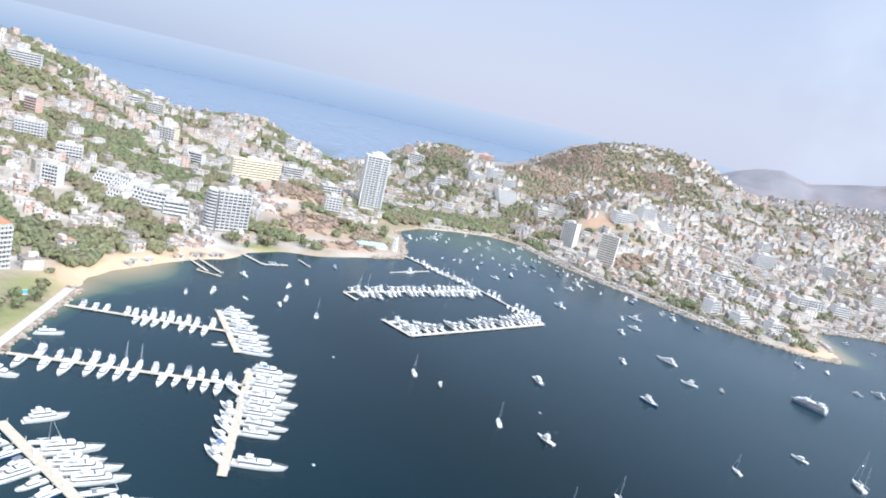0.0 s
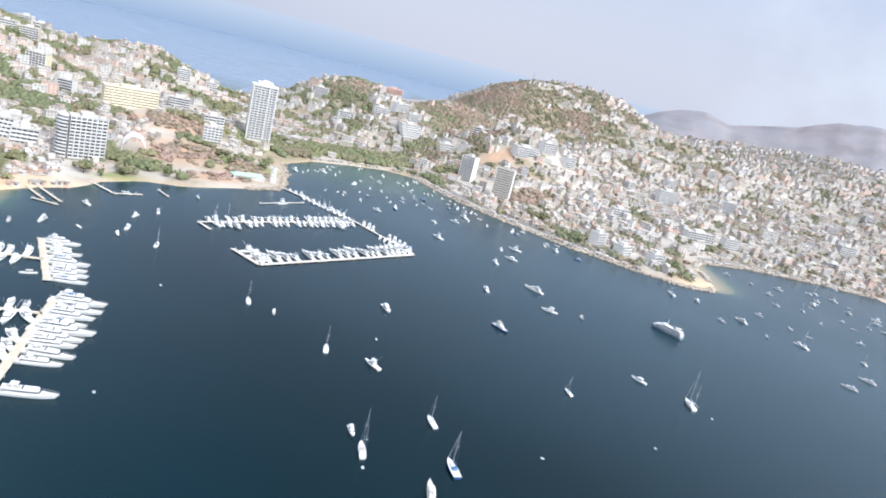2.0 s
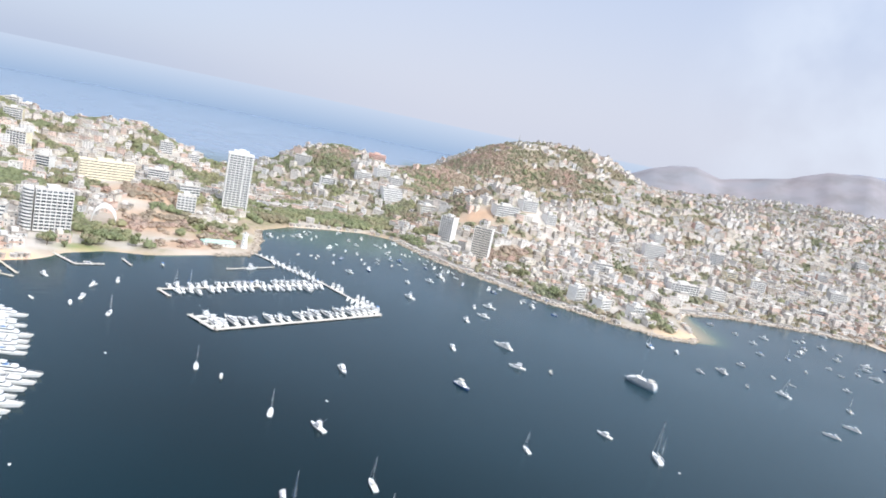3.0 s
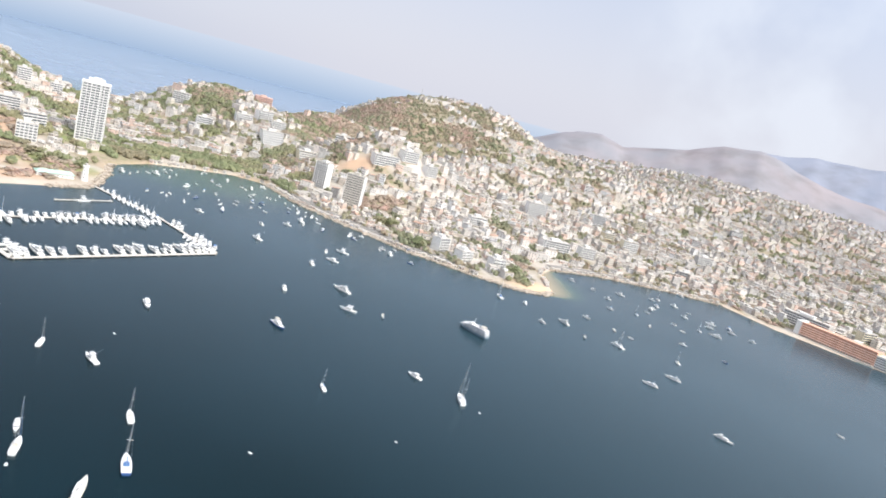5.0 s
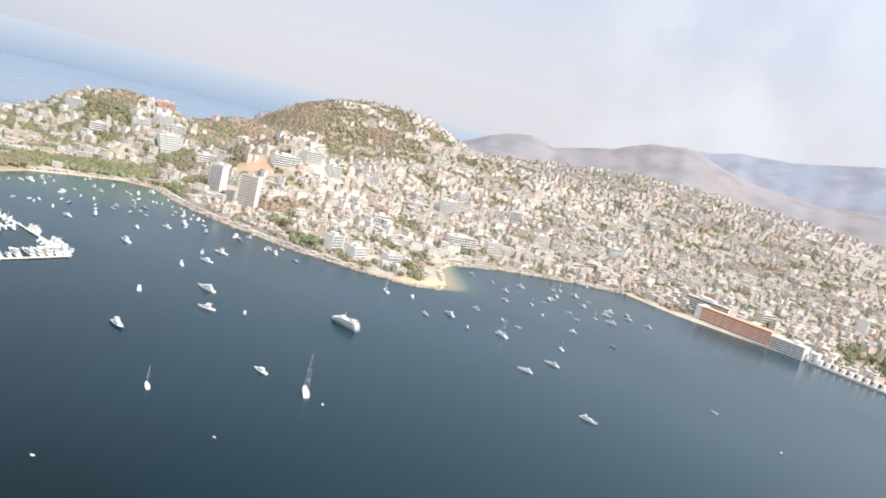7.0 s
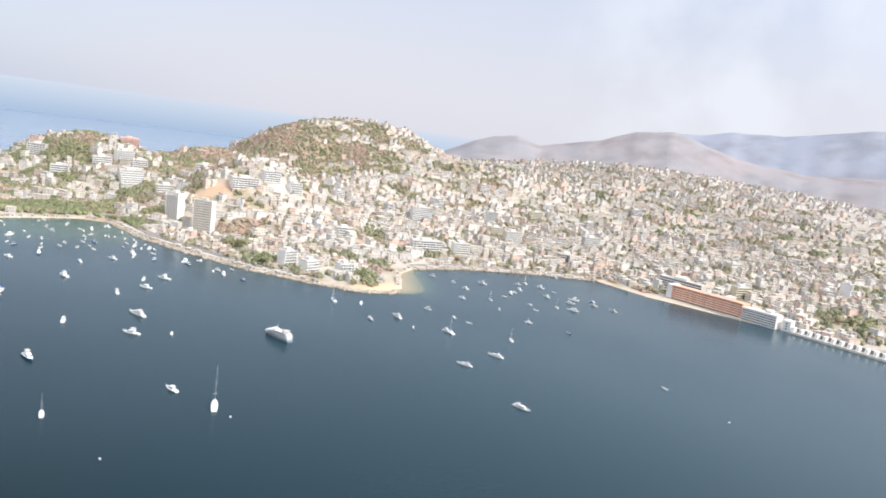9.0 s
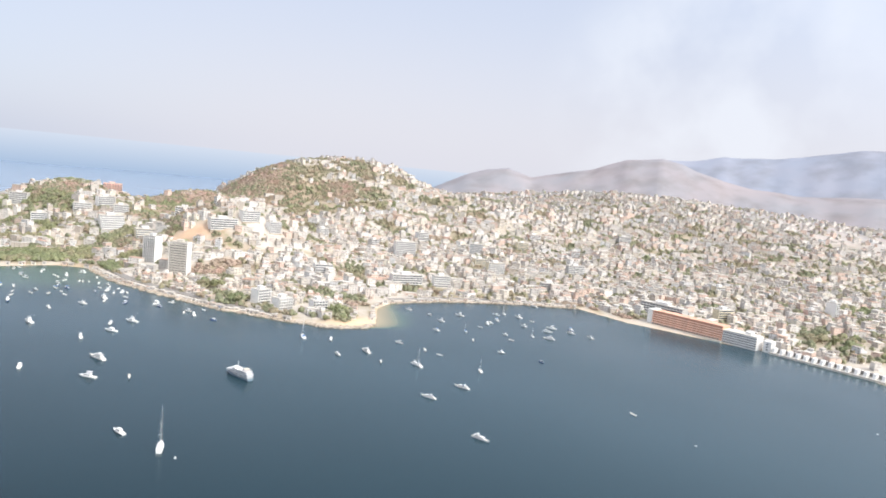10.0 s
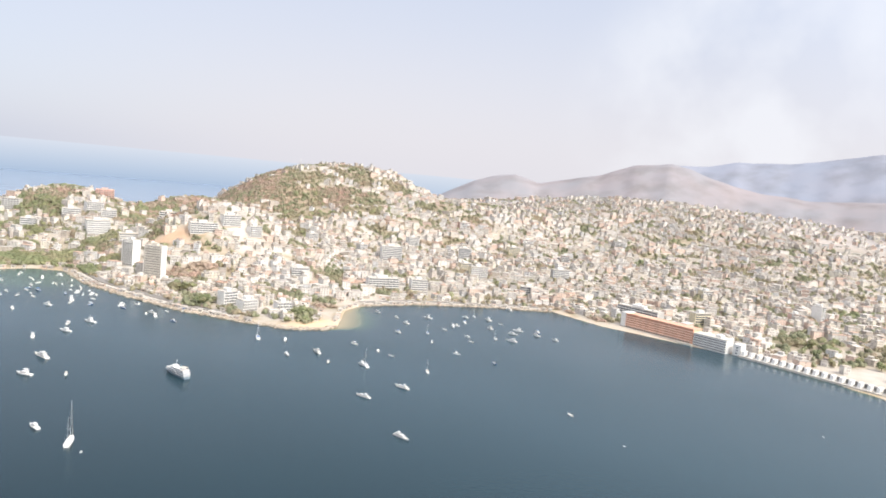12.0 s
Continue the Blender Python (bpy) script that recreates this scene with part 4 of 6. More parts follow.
A0, A1 = (-197, 409), (-103, 423)
B0, B1 = (-186, 333), (-72, 353)
jetty("pier", [A0, A1], 2.4, "long grey plank marina pier on piles")
jetty("pier", [(-119, 457), (-88, 394)], 3.6, "wide pale pier head at the end of the marina pier")
jetty("pier", [B0, B1], 2.4, "long grey plank marina pier on piles")
jetty("pier", [(-75, 374), (-58, 266)], 3.8, "wide pale pier head lined with large yachts")
jetty("pier", [(-152, 272), (-101, 233), (-40, 186)], 4.2, "wide pale pier head lined with large yachts")
berth(A0, A1, 1, (0.1, 0.17, 0.24, 0.37, 0.42, 0.475, 0.53, 0.59, 0.64, 0.69, 0.745, 0.8, 0.9), CRUISERS[:3], turn=4)
berth(A0, A1, -1, (0.45, 0.51, 0.57, 0.63, 0.73, 0.8, 0.87), CRUISERS[:3], turn=-4)
berth((-120, 457), (-90, 394), 1, (0.08, 0.2, 0.34, 0.46, 0.58, 0.72, 0.85, 0.96), YACHTS[1:] + CRUISERS[2:3], gap=2.4, turn=-16, scale=(1.0, 1.15))
berth((-120, 457), (-90, 394), -1, (0.85,), SKIFFS[:1], gap=3.2)
berth(B0, B1, 1, (0.12, 0.2, 0.27, 0.34, 0.41, 0.6, 0.66, 0.74, 0.8, 0.86, 0.92), CRUISERS[:3], turn=3)
berth(B0, B1, 1, (0.47, 0.53), SAILERS[:1], turn=3)
berth(B0, B1, -1, (0.08, 0.17, 0.26, 0.35, 0.41, 0.47, 0.53, 0.65, 0.71, 0.77, 0.83, 0.89), CRUISERS[:3], turn=-3, scale=(0.95, 1.2))
berth((-77, 374), (-59, 266), 1, (0.03, 0.12, 0.19, 0.27, 0.35, 0.42, 0.49, 0.57, 0.66, 0.9), YACHTS, gap=2.6, turn=-4, scale=(1.0, 1.32))
berth((-77, 374), (-59, 266), -1, (0.3, 0.5, 0.58, 0.66, 0.75, 0.83, 0.91), CRUISERS[:3], gap=0.6, turn=-52)
berth((-152, 272), (-101, 233), 1, (0.3, 0.45, 0.58, 0.7, 0.83, 0.96), YACHTS + SAILERS[:1], gap=2.6, turn=-22, scale=(0.95, 1.2))
berth((-101, 233), (-40, 186), 1, (0.1, 0.22, 0.34, 0.46, 0.58, 0.7), YACHTS, gap=3.4, turn=-20, scale=(0.85, 1.05))
berth((-152, 272), (-101, 233), -1, (0.12, 0.25, 0.38, 0.5, 0.62, 0.75, 0.88), YACHTS[1:] + CRUISERS, gap=3.4, turn=8, scale=(0.85, 1.0))
put(YACHTS[0], placed, -138, 282, 42, 0.8, "boats berthed at the marina")
put(YACHTS[1], placed, -176, 311, 5, 0.9, "boats berthed at the marina")
put(YACHTS[2], placed, -182, 366, 28, 0.85, "boats berthed at the marina")

# second marina off the lighthouse point
M0, M1 = (-48, 561), (69, 661)
O0, O1 = (11, 490), (125, 596)
jetty("pier", [M0, M1], 2.2, "white-edged floating pier crowded with boats", mats=M_conc)
jetty("pier", [M0, (-36, 548)], 2.2, "short white floating breakwater arm", mats=M_conc)
jetty("pier", [(-12, 513), O0, O1], 3.2, "broad pale concrete breakwater pier", mats=M_conc)
jetty("pier", [(-8, 742), (68, 670), (125, 598)], 2.4, "long pale pier running out from the point", mats=M_conc)
jetty("pier", [(-17, 658), (20, 697)], 1.6, "narrow pale floating pier", mats=M_conc)
for q in range(24):
    f = 0.07 + 0.9 * q / 23
    if q not in (2, 6, 15):
        berth(M0, M1, 1, (f,), CRUISERS[:3] * 2 + SAILERS[:1], turn=-7, scale=(0.9, 1.12))
    if q not in (0, 4, 8, 12):
        berth(M0, M1, -1, (f,), CRUISERS[:3] * 2 + SAILERS[:1] + YACHTS[2:], turn=-7, scale=(0.85, 1.05))
for f in (0.03, 0.07, 0.13, 0.18, 0.23, 0.32, 0.37, 0.42, 0.5, 0.55, 0.6, 0.68, 0.72, 0.76, 0.83, 0.87, 0.91, 0.95, 0.99):
    berth(O0, O1, 1, (f,), CRUISERS[:3] + YACHTS[2:] * 3, gap=2.6, turn=-7, scale=(0.95, 1.2) if f < 0.8 else (1.1, 1.3))
berth((-12, 513), O0, 1, (0.2, 0.5, 0.8), CRUISERS[:3], gap=2.4)
berth((68, 670), (125, 598), -1, (0.5, 0.58, 0.66, 0.74, 0.82, 0.9), YACHTS[1:2] + CRUISERS[:3], gap=1.8, turn=40, scale=(0.8, 0.95))
berth((68, 670), (125, 598), 1, (0.2, 0.28, 0.36, 0.62, 0.7, 0.78, 0.86, 0.94), CRUISERS[:3], gap=1.8, turn=50)
for q in range(10):
    berth((-8, 742), (68, 670), 1, (0.14 + 0.085 * q,), CRUISERS[:3], gap=1.4, turn=62, scale=(0.75, 0.95))
    berth((-8, 742), (68, 670), -1, (0.3 + 0.07 * q,), CRUISERS[:3] + SAILERS[:1], gap=1.4, turn=62, scale=(0.75, 0.95))
put(CRUISERS[0], placed, 2, 676, 45, 1.0, "boats berthed at the marina")
put(SAILERS[0], placed, -36, 566, 135, 1.1, "boats berthed at the marina")

# beach jetties
jetty("pier", [(-184, 569), (-152, 537)], 1.8, "narrow wooden beach jetty", group="beach jetties")
jetty("pier", [(-179, 576), (-142, 540)], 1.8, "narrow wooden beach jetty", group="beach jetties")
jetty("pier", [(-160, 535), (-140, 531)], 1.6, "short wooden jetty end", group="beach jetties")
jetty("pier", [(-150, 613), (-122, 590), (-104, 604)], 2.2, "white hotel jetty with a landing", mats=M_conc, group="beach jetties")
jetty("pier", [(-99, 630), (-86, 614)], 1.4, "small pale concrete jetty on piles", mats=M_conc, group="beach jetties")

# boats lying at anchor: x, y, kind, length factor
SHIP = tour_ship()
put(YACHTS[0], placed, 353.5, 263.5, 71, 1.3, "boats lying at anchor in the bay")
put(SHIP, placed, 331, 528, 127, 0.8, slim=(0.95, 0.95, 0.9))
MOORED = "m 101 454 1.2;m 93 366 0.9;y 227 568 0.85;s 67 375 0.95;s 16 422 0.9;m 181 461 1.05;s 209 378 0.8;s 123 315 1.0;m 267 417 0.95;p 33 411 1;k 90 280 0.95;m 85 294 0.7;d 91 268 1;b 130 278 1.1;k 292 393 1.1;" \
    "d 301 380 1;m 230 520 1;m 182 542 1;m 233 692 1;m 217 682 0.8;m 203 629 0.8;m 152 738 0.8;m 152 676 1;m 91 736 0.9;m 111 760 0.9;m 73 760 0.7;m 191 793 1;p 257 520 1;y 413 594 0.65;y 439 608 0.72;s 387 652 1.2;m 412 645 0.9;" \
    "y 466 484 0.75;y 499 508 0.8;m 476 569 0.8;p 447 574 1;y -134 492 0.65;p -149 480 1.2;m -128 550 0.7;m -86 495 0.8;m -85 513 0.8;m -90 543 0.7;m -80 566 0.7;s -58 489 0.95;p -111 494 1;y -116 600 0.6;p -66 633 1.2;" \
    "m 528 700 0.8;m 577 780 1;m 597 736 1;m 652 782 1;y 659 710 0.7;y 646 678 0.8;y 686 706 0.7;m 700 688 0.8;s 529 553 1;y 481 403 0.8;p 615 449 1.2;m 626 792 0.9;y 119 258 0.75;m 222 653 1.1;m 177 761 0.8;" \
    "m 602 743 0.8;s 639 799 1;y 702 856 0.9;m 601 690 0.7;s 631 686 0.9;m 671 728 1.1;m 693 722 0.9;p 496 618 1.2;s 478 566 1.1;p 506 601 1;p 476 642 1.2;m 571 616 0.7;p 599 667 1.2;p 599 585 1;d 628 389 1;d 800 408 1;d 95 402 1;" \
    "s 560 700 0.9;m 545 745 0.8;p 583 720 1.2;m 617 762 0.9;p 556 660 1.1;m 640 735 0.9;p 660 760 1.2;p 539 775 1.2;p 520 800 1.2;d 176 300 1;d 245 330 1;d -24 290 1;d -35 420 1"
KIND = {"m": CRUISERS[:3] * 4 + CRUISERS[3:], "y": YACHTS, "s": SAILERS[:1], "k": SAILERS[1:2], "b": SAILERS[2:], "p": SKIFFS[:2] * 4 + SKIFFS[2:], "d": [DINGHY]}
for row in MOORED.split(";"):
    k, x, y, s = row.split()
    kind, turn, sway = rb.choice(KIND[k]), rb.choice((120, 130, 105, -60, -75)), rb.uniform(-25, 25)
    put(kind, placed, float(x), float(y), 98 + 0.4 * sway if k in "skb" else turn + sway, float(s) * {"m": 1.0, "y": 0.92, "d": 0.6}.get(k, 0.92) * (0.82 if float(x) > 520 else 1.0), "boats lying at anchor in the bay", slim=SLIM if k in "my" else (0.95, 0.92, 1.28) if k == "k" else (1.0, 1.0, 1.0))
n = 0
while n < 72:
    x, y = (rb.uniform(-10, 200), rb.uniform(770, 965)) if n < 54 else (rb.uniform(150, 330), rb.uniform(700, 900))
    d = float(inland([(x, y)])[0])
    if -150 < d < -9 and not (n >= 54 and d < -60) and (x > 30 or y > 790):
        put(rb.choice(SKIFFS[:2] * 4 + SKIFFS[2:] + CRUISERS[1:2]), placed, x, y, rb.uniform(60, 150), rb.uniform(0.8, 1.15), "skiffs moored in the inlet")
        n += 1

n = 0
while n < 26:
    p, nrm = shoreline_point(rb.uniform(1780, 2230))
    q = p + nrm * rb.uniform(0.5, 3.0)
    if 95 < q[0] < 400:
        put(rb.choice(SKIFFS), placed, float(q[0]), float(q[1]), math.degrees(math.atan2(nrm[1], nrm[0])) + rb.uniform(-25, 25), rb.uniform(0.8, 1.1), "skiffs drawn up on the beach", z=max(0.25, ground_z(*q) + 0.15), label="open white skiff drawn up on the beach")
        n += 1

# ---- landmark buildings ----
def window_mesh(w, h):
    return Geo().box(-w / 2, -0.05, 0, w / 2, 0.03, h, 0).box(-w / 2 - 0.08, -0.08, -0.1, w / 2 + 0.08, 0.02, 0.0, 1).box(-0.04, -0.07, 0, 0.04, 0.0, h, 1).mesh("window", [M_glass, M_white])


def balcony_mesh(w, depth, bays, solid, round_l=False, wing=0.12):
    """A floor's balcony: slab, parapet and dividing walls, its back at y = 0."""
    g = Geo().box(-w / 2, -depth, -0.22, w / 2, 0.0, 0.0)
    g.box(-w / 2, -depth, 0.0, w / 2, -depth + 0.12, solid)
    for i in range(bays + 1):
        x = -w / 2 + (w - wing) * i / bays
        g.box(x, -depth + 0.12, 0.0, x + wing, 0.0, 2.7)
    if round_l:
        n = 8
        pts = [(-w / 2 + depth * 2.2 * math.cos(a) * 1.0, -depth * 0 - depth * math.sin(a) + 0.0) for a in [math.pi / 2 + math.pi / 2 * k / n for k in range(n + 1)]]
        g.prism([(-w / 2, 0)] + pts, -0.22, 0.0)
        g.prism([(-w / 2, 0)] + pts, 0.0, solid, grow=0.0)
    return g


def hotel(x, y, yaw, w, d, floors, label, fh=3.1, bays=8, name="hotel", wall=None, trim=None, depth=1.5, solid=1.0, sides=3, back=False, z=None, strip=False, penthouse=True, base=0.0, side_wall=None, category="hotel", group="", set_back=0.0):
    """A slab block with balconies along its front, which faces local -y; set_back steps each floor up the slope."""
    wall, trim = wall or M_white, trim or M_white
    if z is None:
        c, s = math.cos(radians(yaw)), math.sin(radians(yaw))
        feet = [ground_z(x + c * a - s * b, y + s * a + c * b) for a in (-w / 2, w / 2) for b in (-d / 2, d / 2)]
        z = 0.55 * min(feet) + 0.45 * ground_z(x, y) - 0.6
    zg = z
    t = thing(name, pose(x, y, zg, 0, 0, yaw), label, category, group)
    H = base + floors * fh
    if set_back:
        for k in range(floors):
            part("storey", Geo().box(-w / 2, -d / 2 + k * set_back, base + k * fh - (6 if k == 0 else 0), w / 2, d / 2 + k * set_back, base + (k + 1) * fh), wall, t)
    else:
        part("wall", Geo().box(-w / 2, -d / 2, 0, w / 2, d / 2, H), wall, t)
        part("foundation", Geo().box(-w / 2 - 0.4, -d / 2 - 1.2, -9, w / 2 + 0.4, d / 2 + 0.4, 0), M_plinth, t, "tan stone retaining base")
        if side_wall:
            part("end_wall", Geo().box(w / 2, -d / 2 - depth, -1, w / 2 + 0.5, d / 2, H + 0.6), side_wall, t)
            part("end_wall", Geo().box(-w / 2 - 0.5, -d / 2 - depth, -1, -w / 2, d / 2, H + 0.6), side_wall, t)
    top = set_back * (floors - 1)
    g = Geo().box(-w / 2 - 0.2, -d / 2 - 0.2 + top, H, w / 2 + 0.2, d / 2 + 0.2 + top, H + 0.25)
    for a in ((-w / 2 - 0.2, -d / 2 - 0.2, w / 2 + 0.2, -d / 2), (-w / 2 - 0.2, d / 2, w / 2 + 0.2, d / 2 + 0.2), (-w / 2 - 0.2, -d / 2, -w / 2, d / 2), (w / 2, -d / 2, w / 2 + 0.2, d / 2)):
        g.box(a[0], a[1] + top, H + 0.25, a[2], a[3] + top, H + 1.0)
    part("roof", g, trim if trim is not M_white else M_roofgravel, t)
    if penthouse:
        part("rooftop_room", Geo().box(-w * 0.18, -d * 0.25 + top, H + 0.25, w * 0.12, d * 0.3 + top, H + 3.4).box(-w * 0.2, -d * 0.28 + top, H + 3.4, w * 0.14, d * 0.33 + top, H + 3.6), trim, t)
        part("water_tank", Geo().tube((w * 0.3, top, H + 0.25), (w * 0.3, top, H + 2.2), 1.1, n=8), M_grey, t)
    bal = balcony_mesh(w, depth, bays, solid).mesh("balcony", trim) if depth else None
    bw = w / bays
    pane = window_mesh(bw * 0.72, 2.1) if not strip else Geo().box(-w / 2 + 0.4, -0.06, 0, w / 2 - 0.4, 0.03, 1.9).mesh("window_band", M_glass)
    sp = window_mesh(min(2.2, d / max(1, sides) * 0.55), 1.5)
    for k in range(floors):
        zf = base + k * fh
        yf = -d / 2 + k * set_back
        if bal:
            o = part("balcony", bal, None, t)
            o.location = (0, yf, zf + 0.02)
        if strip:
            o = part("window_band", pane, None, t)
            o.location = (0, yf - 0.01, zf + 0.7)
        else:
            for i in range(bays):
                o = part("window", pane, None, t)
                o.location = (-w / 2 + bw * (i + 0.5), yf - 0.01, zf + 0.35)
        if sides and not side_wall:
            for i in range(sides):
                for sx in (1,):
                    o = part("window", sp, None, t)
                    o.location = (sx * (w / 2 + 0.01), yf + d * (i + 0.5) / sides, zf + 0.9)
                    o.rotation_euler = (0, 0, radians(90 * sx))
    return t


def landmark_tower():
    """The slender apartment tower: solid piers, deep loggias and balconies on three faces."""
    x, y, w, d, floors, fh = -70, 938, 30.0, 22.0, 22, 3.05
    t = thing("apartment_tower", pose(x, y, ground_z(x, y) - 1, 0, 0, 14), "tall white apartment tower with dark loggias", "apartment tower")
    H = 4 + floors * fh
    part("wall", Geo().box(-w / 2, -d / 2, -8, w / 2, d / 2, H), M_white, t)
    part("roof", Geo().box(-w / 2 - 0.6, -d / 2 - 1.0, H, w / 2 + 0.6, d / 2 + 0.6, H + 1.2), M_white, t)
    part("rooftop_room", Geo().box(-w * 0.3, -d * 0.3, H + 1.2, w * 0.3, d * 0.3, H + 4.8).box(-w * 0.1, -d * 0.15, H + 4.8, w * 0.16, d * 0.2, H + 6.6), M_white, t)
    for i, px in enumerate((-w / 2, -w * 0.18, w * 0.18, w / 2 - 1.0)):
        part("pier", Geo().box(px, -d / 2 - 1.3, -6, px + 1.0, -d / 2, H + 0.5), M_white, t)
    bw = (w - 2) / 6
    loggia = Geo().box(-bw * 0.4, -0.06, 0, bw * 0.4, 0.04, 2.05, 0).box(-0.05, -0.1, 0, 0.05, 0.0, 2.05, 1).mesh("window", [M_glass, M_white])
    bays = ((-w / 2 + 1, -w * 0.18), (-w * 0.18 + 1, w * 0.18), (w * 0.18 + 1, w / 2 - 1))
    bals = [Geo().loft([[(x, -1.25, -0.2), (x, 0, -0.2), (x, 0, 0), (x, -1.13, 0), (x, -1.13, 0.8), (x, -1.25, 0.8)] for x in (a, b)]).mesh("balcony", M_white) for a, b in bays]
    sbal = Geo().loft([[(x, -1.1, -0.2), (x, 0, -0.2), (x, 0, 0), (x, -1.0, 0), (x, -1.0, 0.8), (x, -1.1, 0.8)] for x in (-d * 0.42, d * 0.42)]).mesh("balcony", M_white)
    for k in range(floors):
        z = 4 + k * fh
        for bal in bals:
            part("balcony", bal, None, t).location = (0, -d / 2, z)
        for i in range(6):
            part("window", loggia, None, t).location = (-w / 2 + 1 + bw * (i + 0.5), -d / 2 - 0.02, z + 0.3)
        for sx in (1,):
            o = part("balcony", sbal, None, t)
            o.location, o.rotation_euler = (sx * w / 2, 0, z), (0, 0, radians(90 * sx))
            for i in range(4):
                o = part("window", loggia, None, t)
                o.location, o.rotation_euler = (sx * (w / 2 + 0.02), -d * 0.42 + d * 0.84 * (i + 0.5) / 4, z + 0.3), (0, 0, radians(90 * sx))
    part("podium", Geo().box(-w * 0.8, -d * 0.9, -8, w * 0.7, d * 0.6, 3.6), M_conc, t)


def beach_hotel():
    """The long hotel on the beach, with a rounded balcony end."""
    x, y, w, d, floors, fh = -175.8, 668.2, 30.0, 15.0, 12, 3.0
    t = hotel(x, y, 30, w, d, floors, "long white beach hotel with continuous balconies", fh=fh, bays=7, depth=2.2, base=3.0, solid=1.05)
    ring = [(-w / 2 + 7.5 * math.cos(a) - 1.5, 7.5 * math.sin(a)) for a in [math.pi / 2 + math.pi * k / 12 for k in range(13)]]
    wide = [(-w / 2 + 9.4 * math.cos(a) - 1.5, 9.4 * math.sin(a)) for a in [math.pi / 2 + math.pi * k / 12 for k in range(13)]]
    part("round_end", Geo().prism(ring, -6, 3 + floors * fh + 0.8), M_white, t)
    slab = Geo().prism(wide, -0.22, 0.0)
    for (ax, ay), (bx, by) in zip(wide, wide[1:]):
        slab.add([(ax, ay, 0), (bx, by, 0), (bx, by, 0.95), (ax, ay, 0.95)], [(0, 1, 2, 3)])
        slab.add([(ax * 0.995, ay * 0.985, 0), (bx * 0.995, by * 0.985, 0), (bx * 0.995, by * 0.985, 0.95), (ax * 0.995, ay * 0.985, 0.95)], [(3, 2, 1, 0)])
    slab = slab.mesh("round_balcony", M_white)
    band = Geo().prism([(px * 1.0 - 0.05, py * 1.006) for px, py in ring], 0.5, 1.8).mesh("window_band", M_glass)
    for k in range(floors):
        part("round_balcony", slab, None, t).location = (0, 0, 3 + k * fh)
        part("window_band", band, None, t).location = (0, 0, 3 + k * fh + 0.3)


def frame_canopy():
    """The ribbed open roof beside the beach hotel."""
    t = thing("ribbed_canopy", pose(-158, 744, ground_z(-158, 744), 0, 0, -72), "white ribbed open canopy beside the beach hotel", "canopy")
    for i in range(7):
        x = -12 + 4 * i
        pts = [(x, 11 * math.cos(a), 15 * math.sin(a)) for a in [math.pi * k / 8 for k in range(9)]]
        g = Geo()
        for a, b in zip(pts, pts[1:]):
            g.tube(a, b, 0.35, n=4)
        part("rib", g, M_white, t)
    for k in range(5):
        a = math.pi * (k + 2) / 8
        part("purlin", Geo().tube((-12, 11 * math.cos(a), 15 * math.sin(a)), (12, 11 * math.cos(a), 15 * math.sin(a)), 0.3, n=4), M_white, t)


def light_tower():
    t = thing("beacon_tower", pose(-20, 752, ground_z(-20, 752) - 0.5), "tapered white beacon tower on the rocky point", "tower")
    part("shaft", Geo().loft([[(r * math.cos(a), r * math.sin(a), z) for a in [math.pi * 2 * i / 10 for i in range(10)]] for r, z in ((3.6, -2), (3.2, 3), (2.5, 13), (2.4, 14))]), M_white, t)
    part("gallery", Geo().loft([[(r * math.cos(a), r * math.sin(a), z) for a in [math.pi * 2 * i / 10 for i in range(10)]] for r, z in ((2.6, 14), (3.3, 14.2), (3.3, 15))]), M_white, t)
    part("lantern", Geo().loft([[(r * math.cos(a), r * math.sin(a), z) for a in [math.pi * 2 * i / 10 for i in range(10)]] for r, z in ((1.4, 15), (1.4, 16.6), (0.2, 17.8))]), M_grey, t)
    w = window_mesh(0.9, 1.3)
    for k in range(3):
        part("window", w, None, t).location = (0, -3.1 + 0.25 * k, 3 + 3.5 * k)
    s = thing("boathouse", pose(-44, 742, ground_z(-44, 742) - 0.5, 0, 0, 28), "low white clubhouse with a pale green roof", "building")
    part("wall", Geo().box(-16, -6, -3, 16, 6, 3.6), M_white, s)
    part("roof", Geo().add([(-17, -7, 3.6), (17, -7, 3.6), (17, 7, 3.6), (-17, 7, 3.6), (-13, 0, 6.0), (13, 0, 6.0)], [(0, 1, 5, 4), (1, 2, 5), (2, 3, 4, 5), (3, 0, 4), (3, 2, 1, 0)]), mat("green_roof", (0.45, 0.62, 0.52), rough=0.7), s, "pale green hipped roof")
    for i in range(8):
        part("window", w, None, s).location = (-14 + 4 * i, -6.03, 1.0)


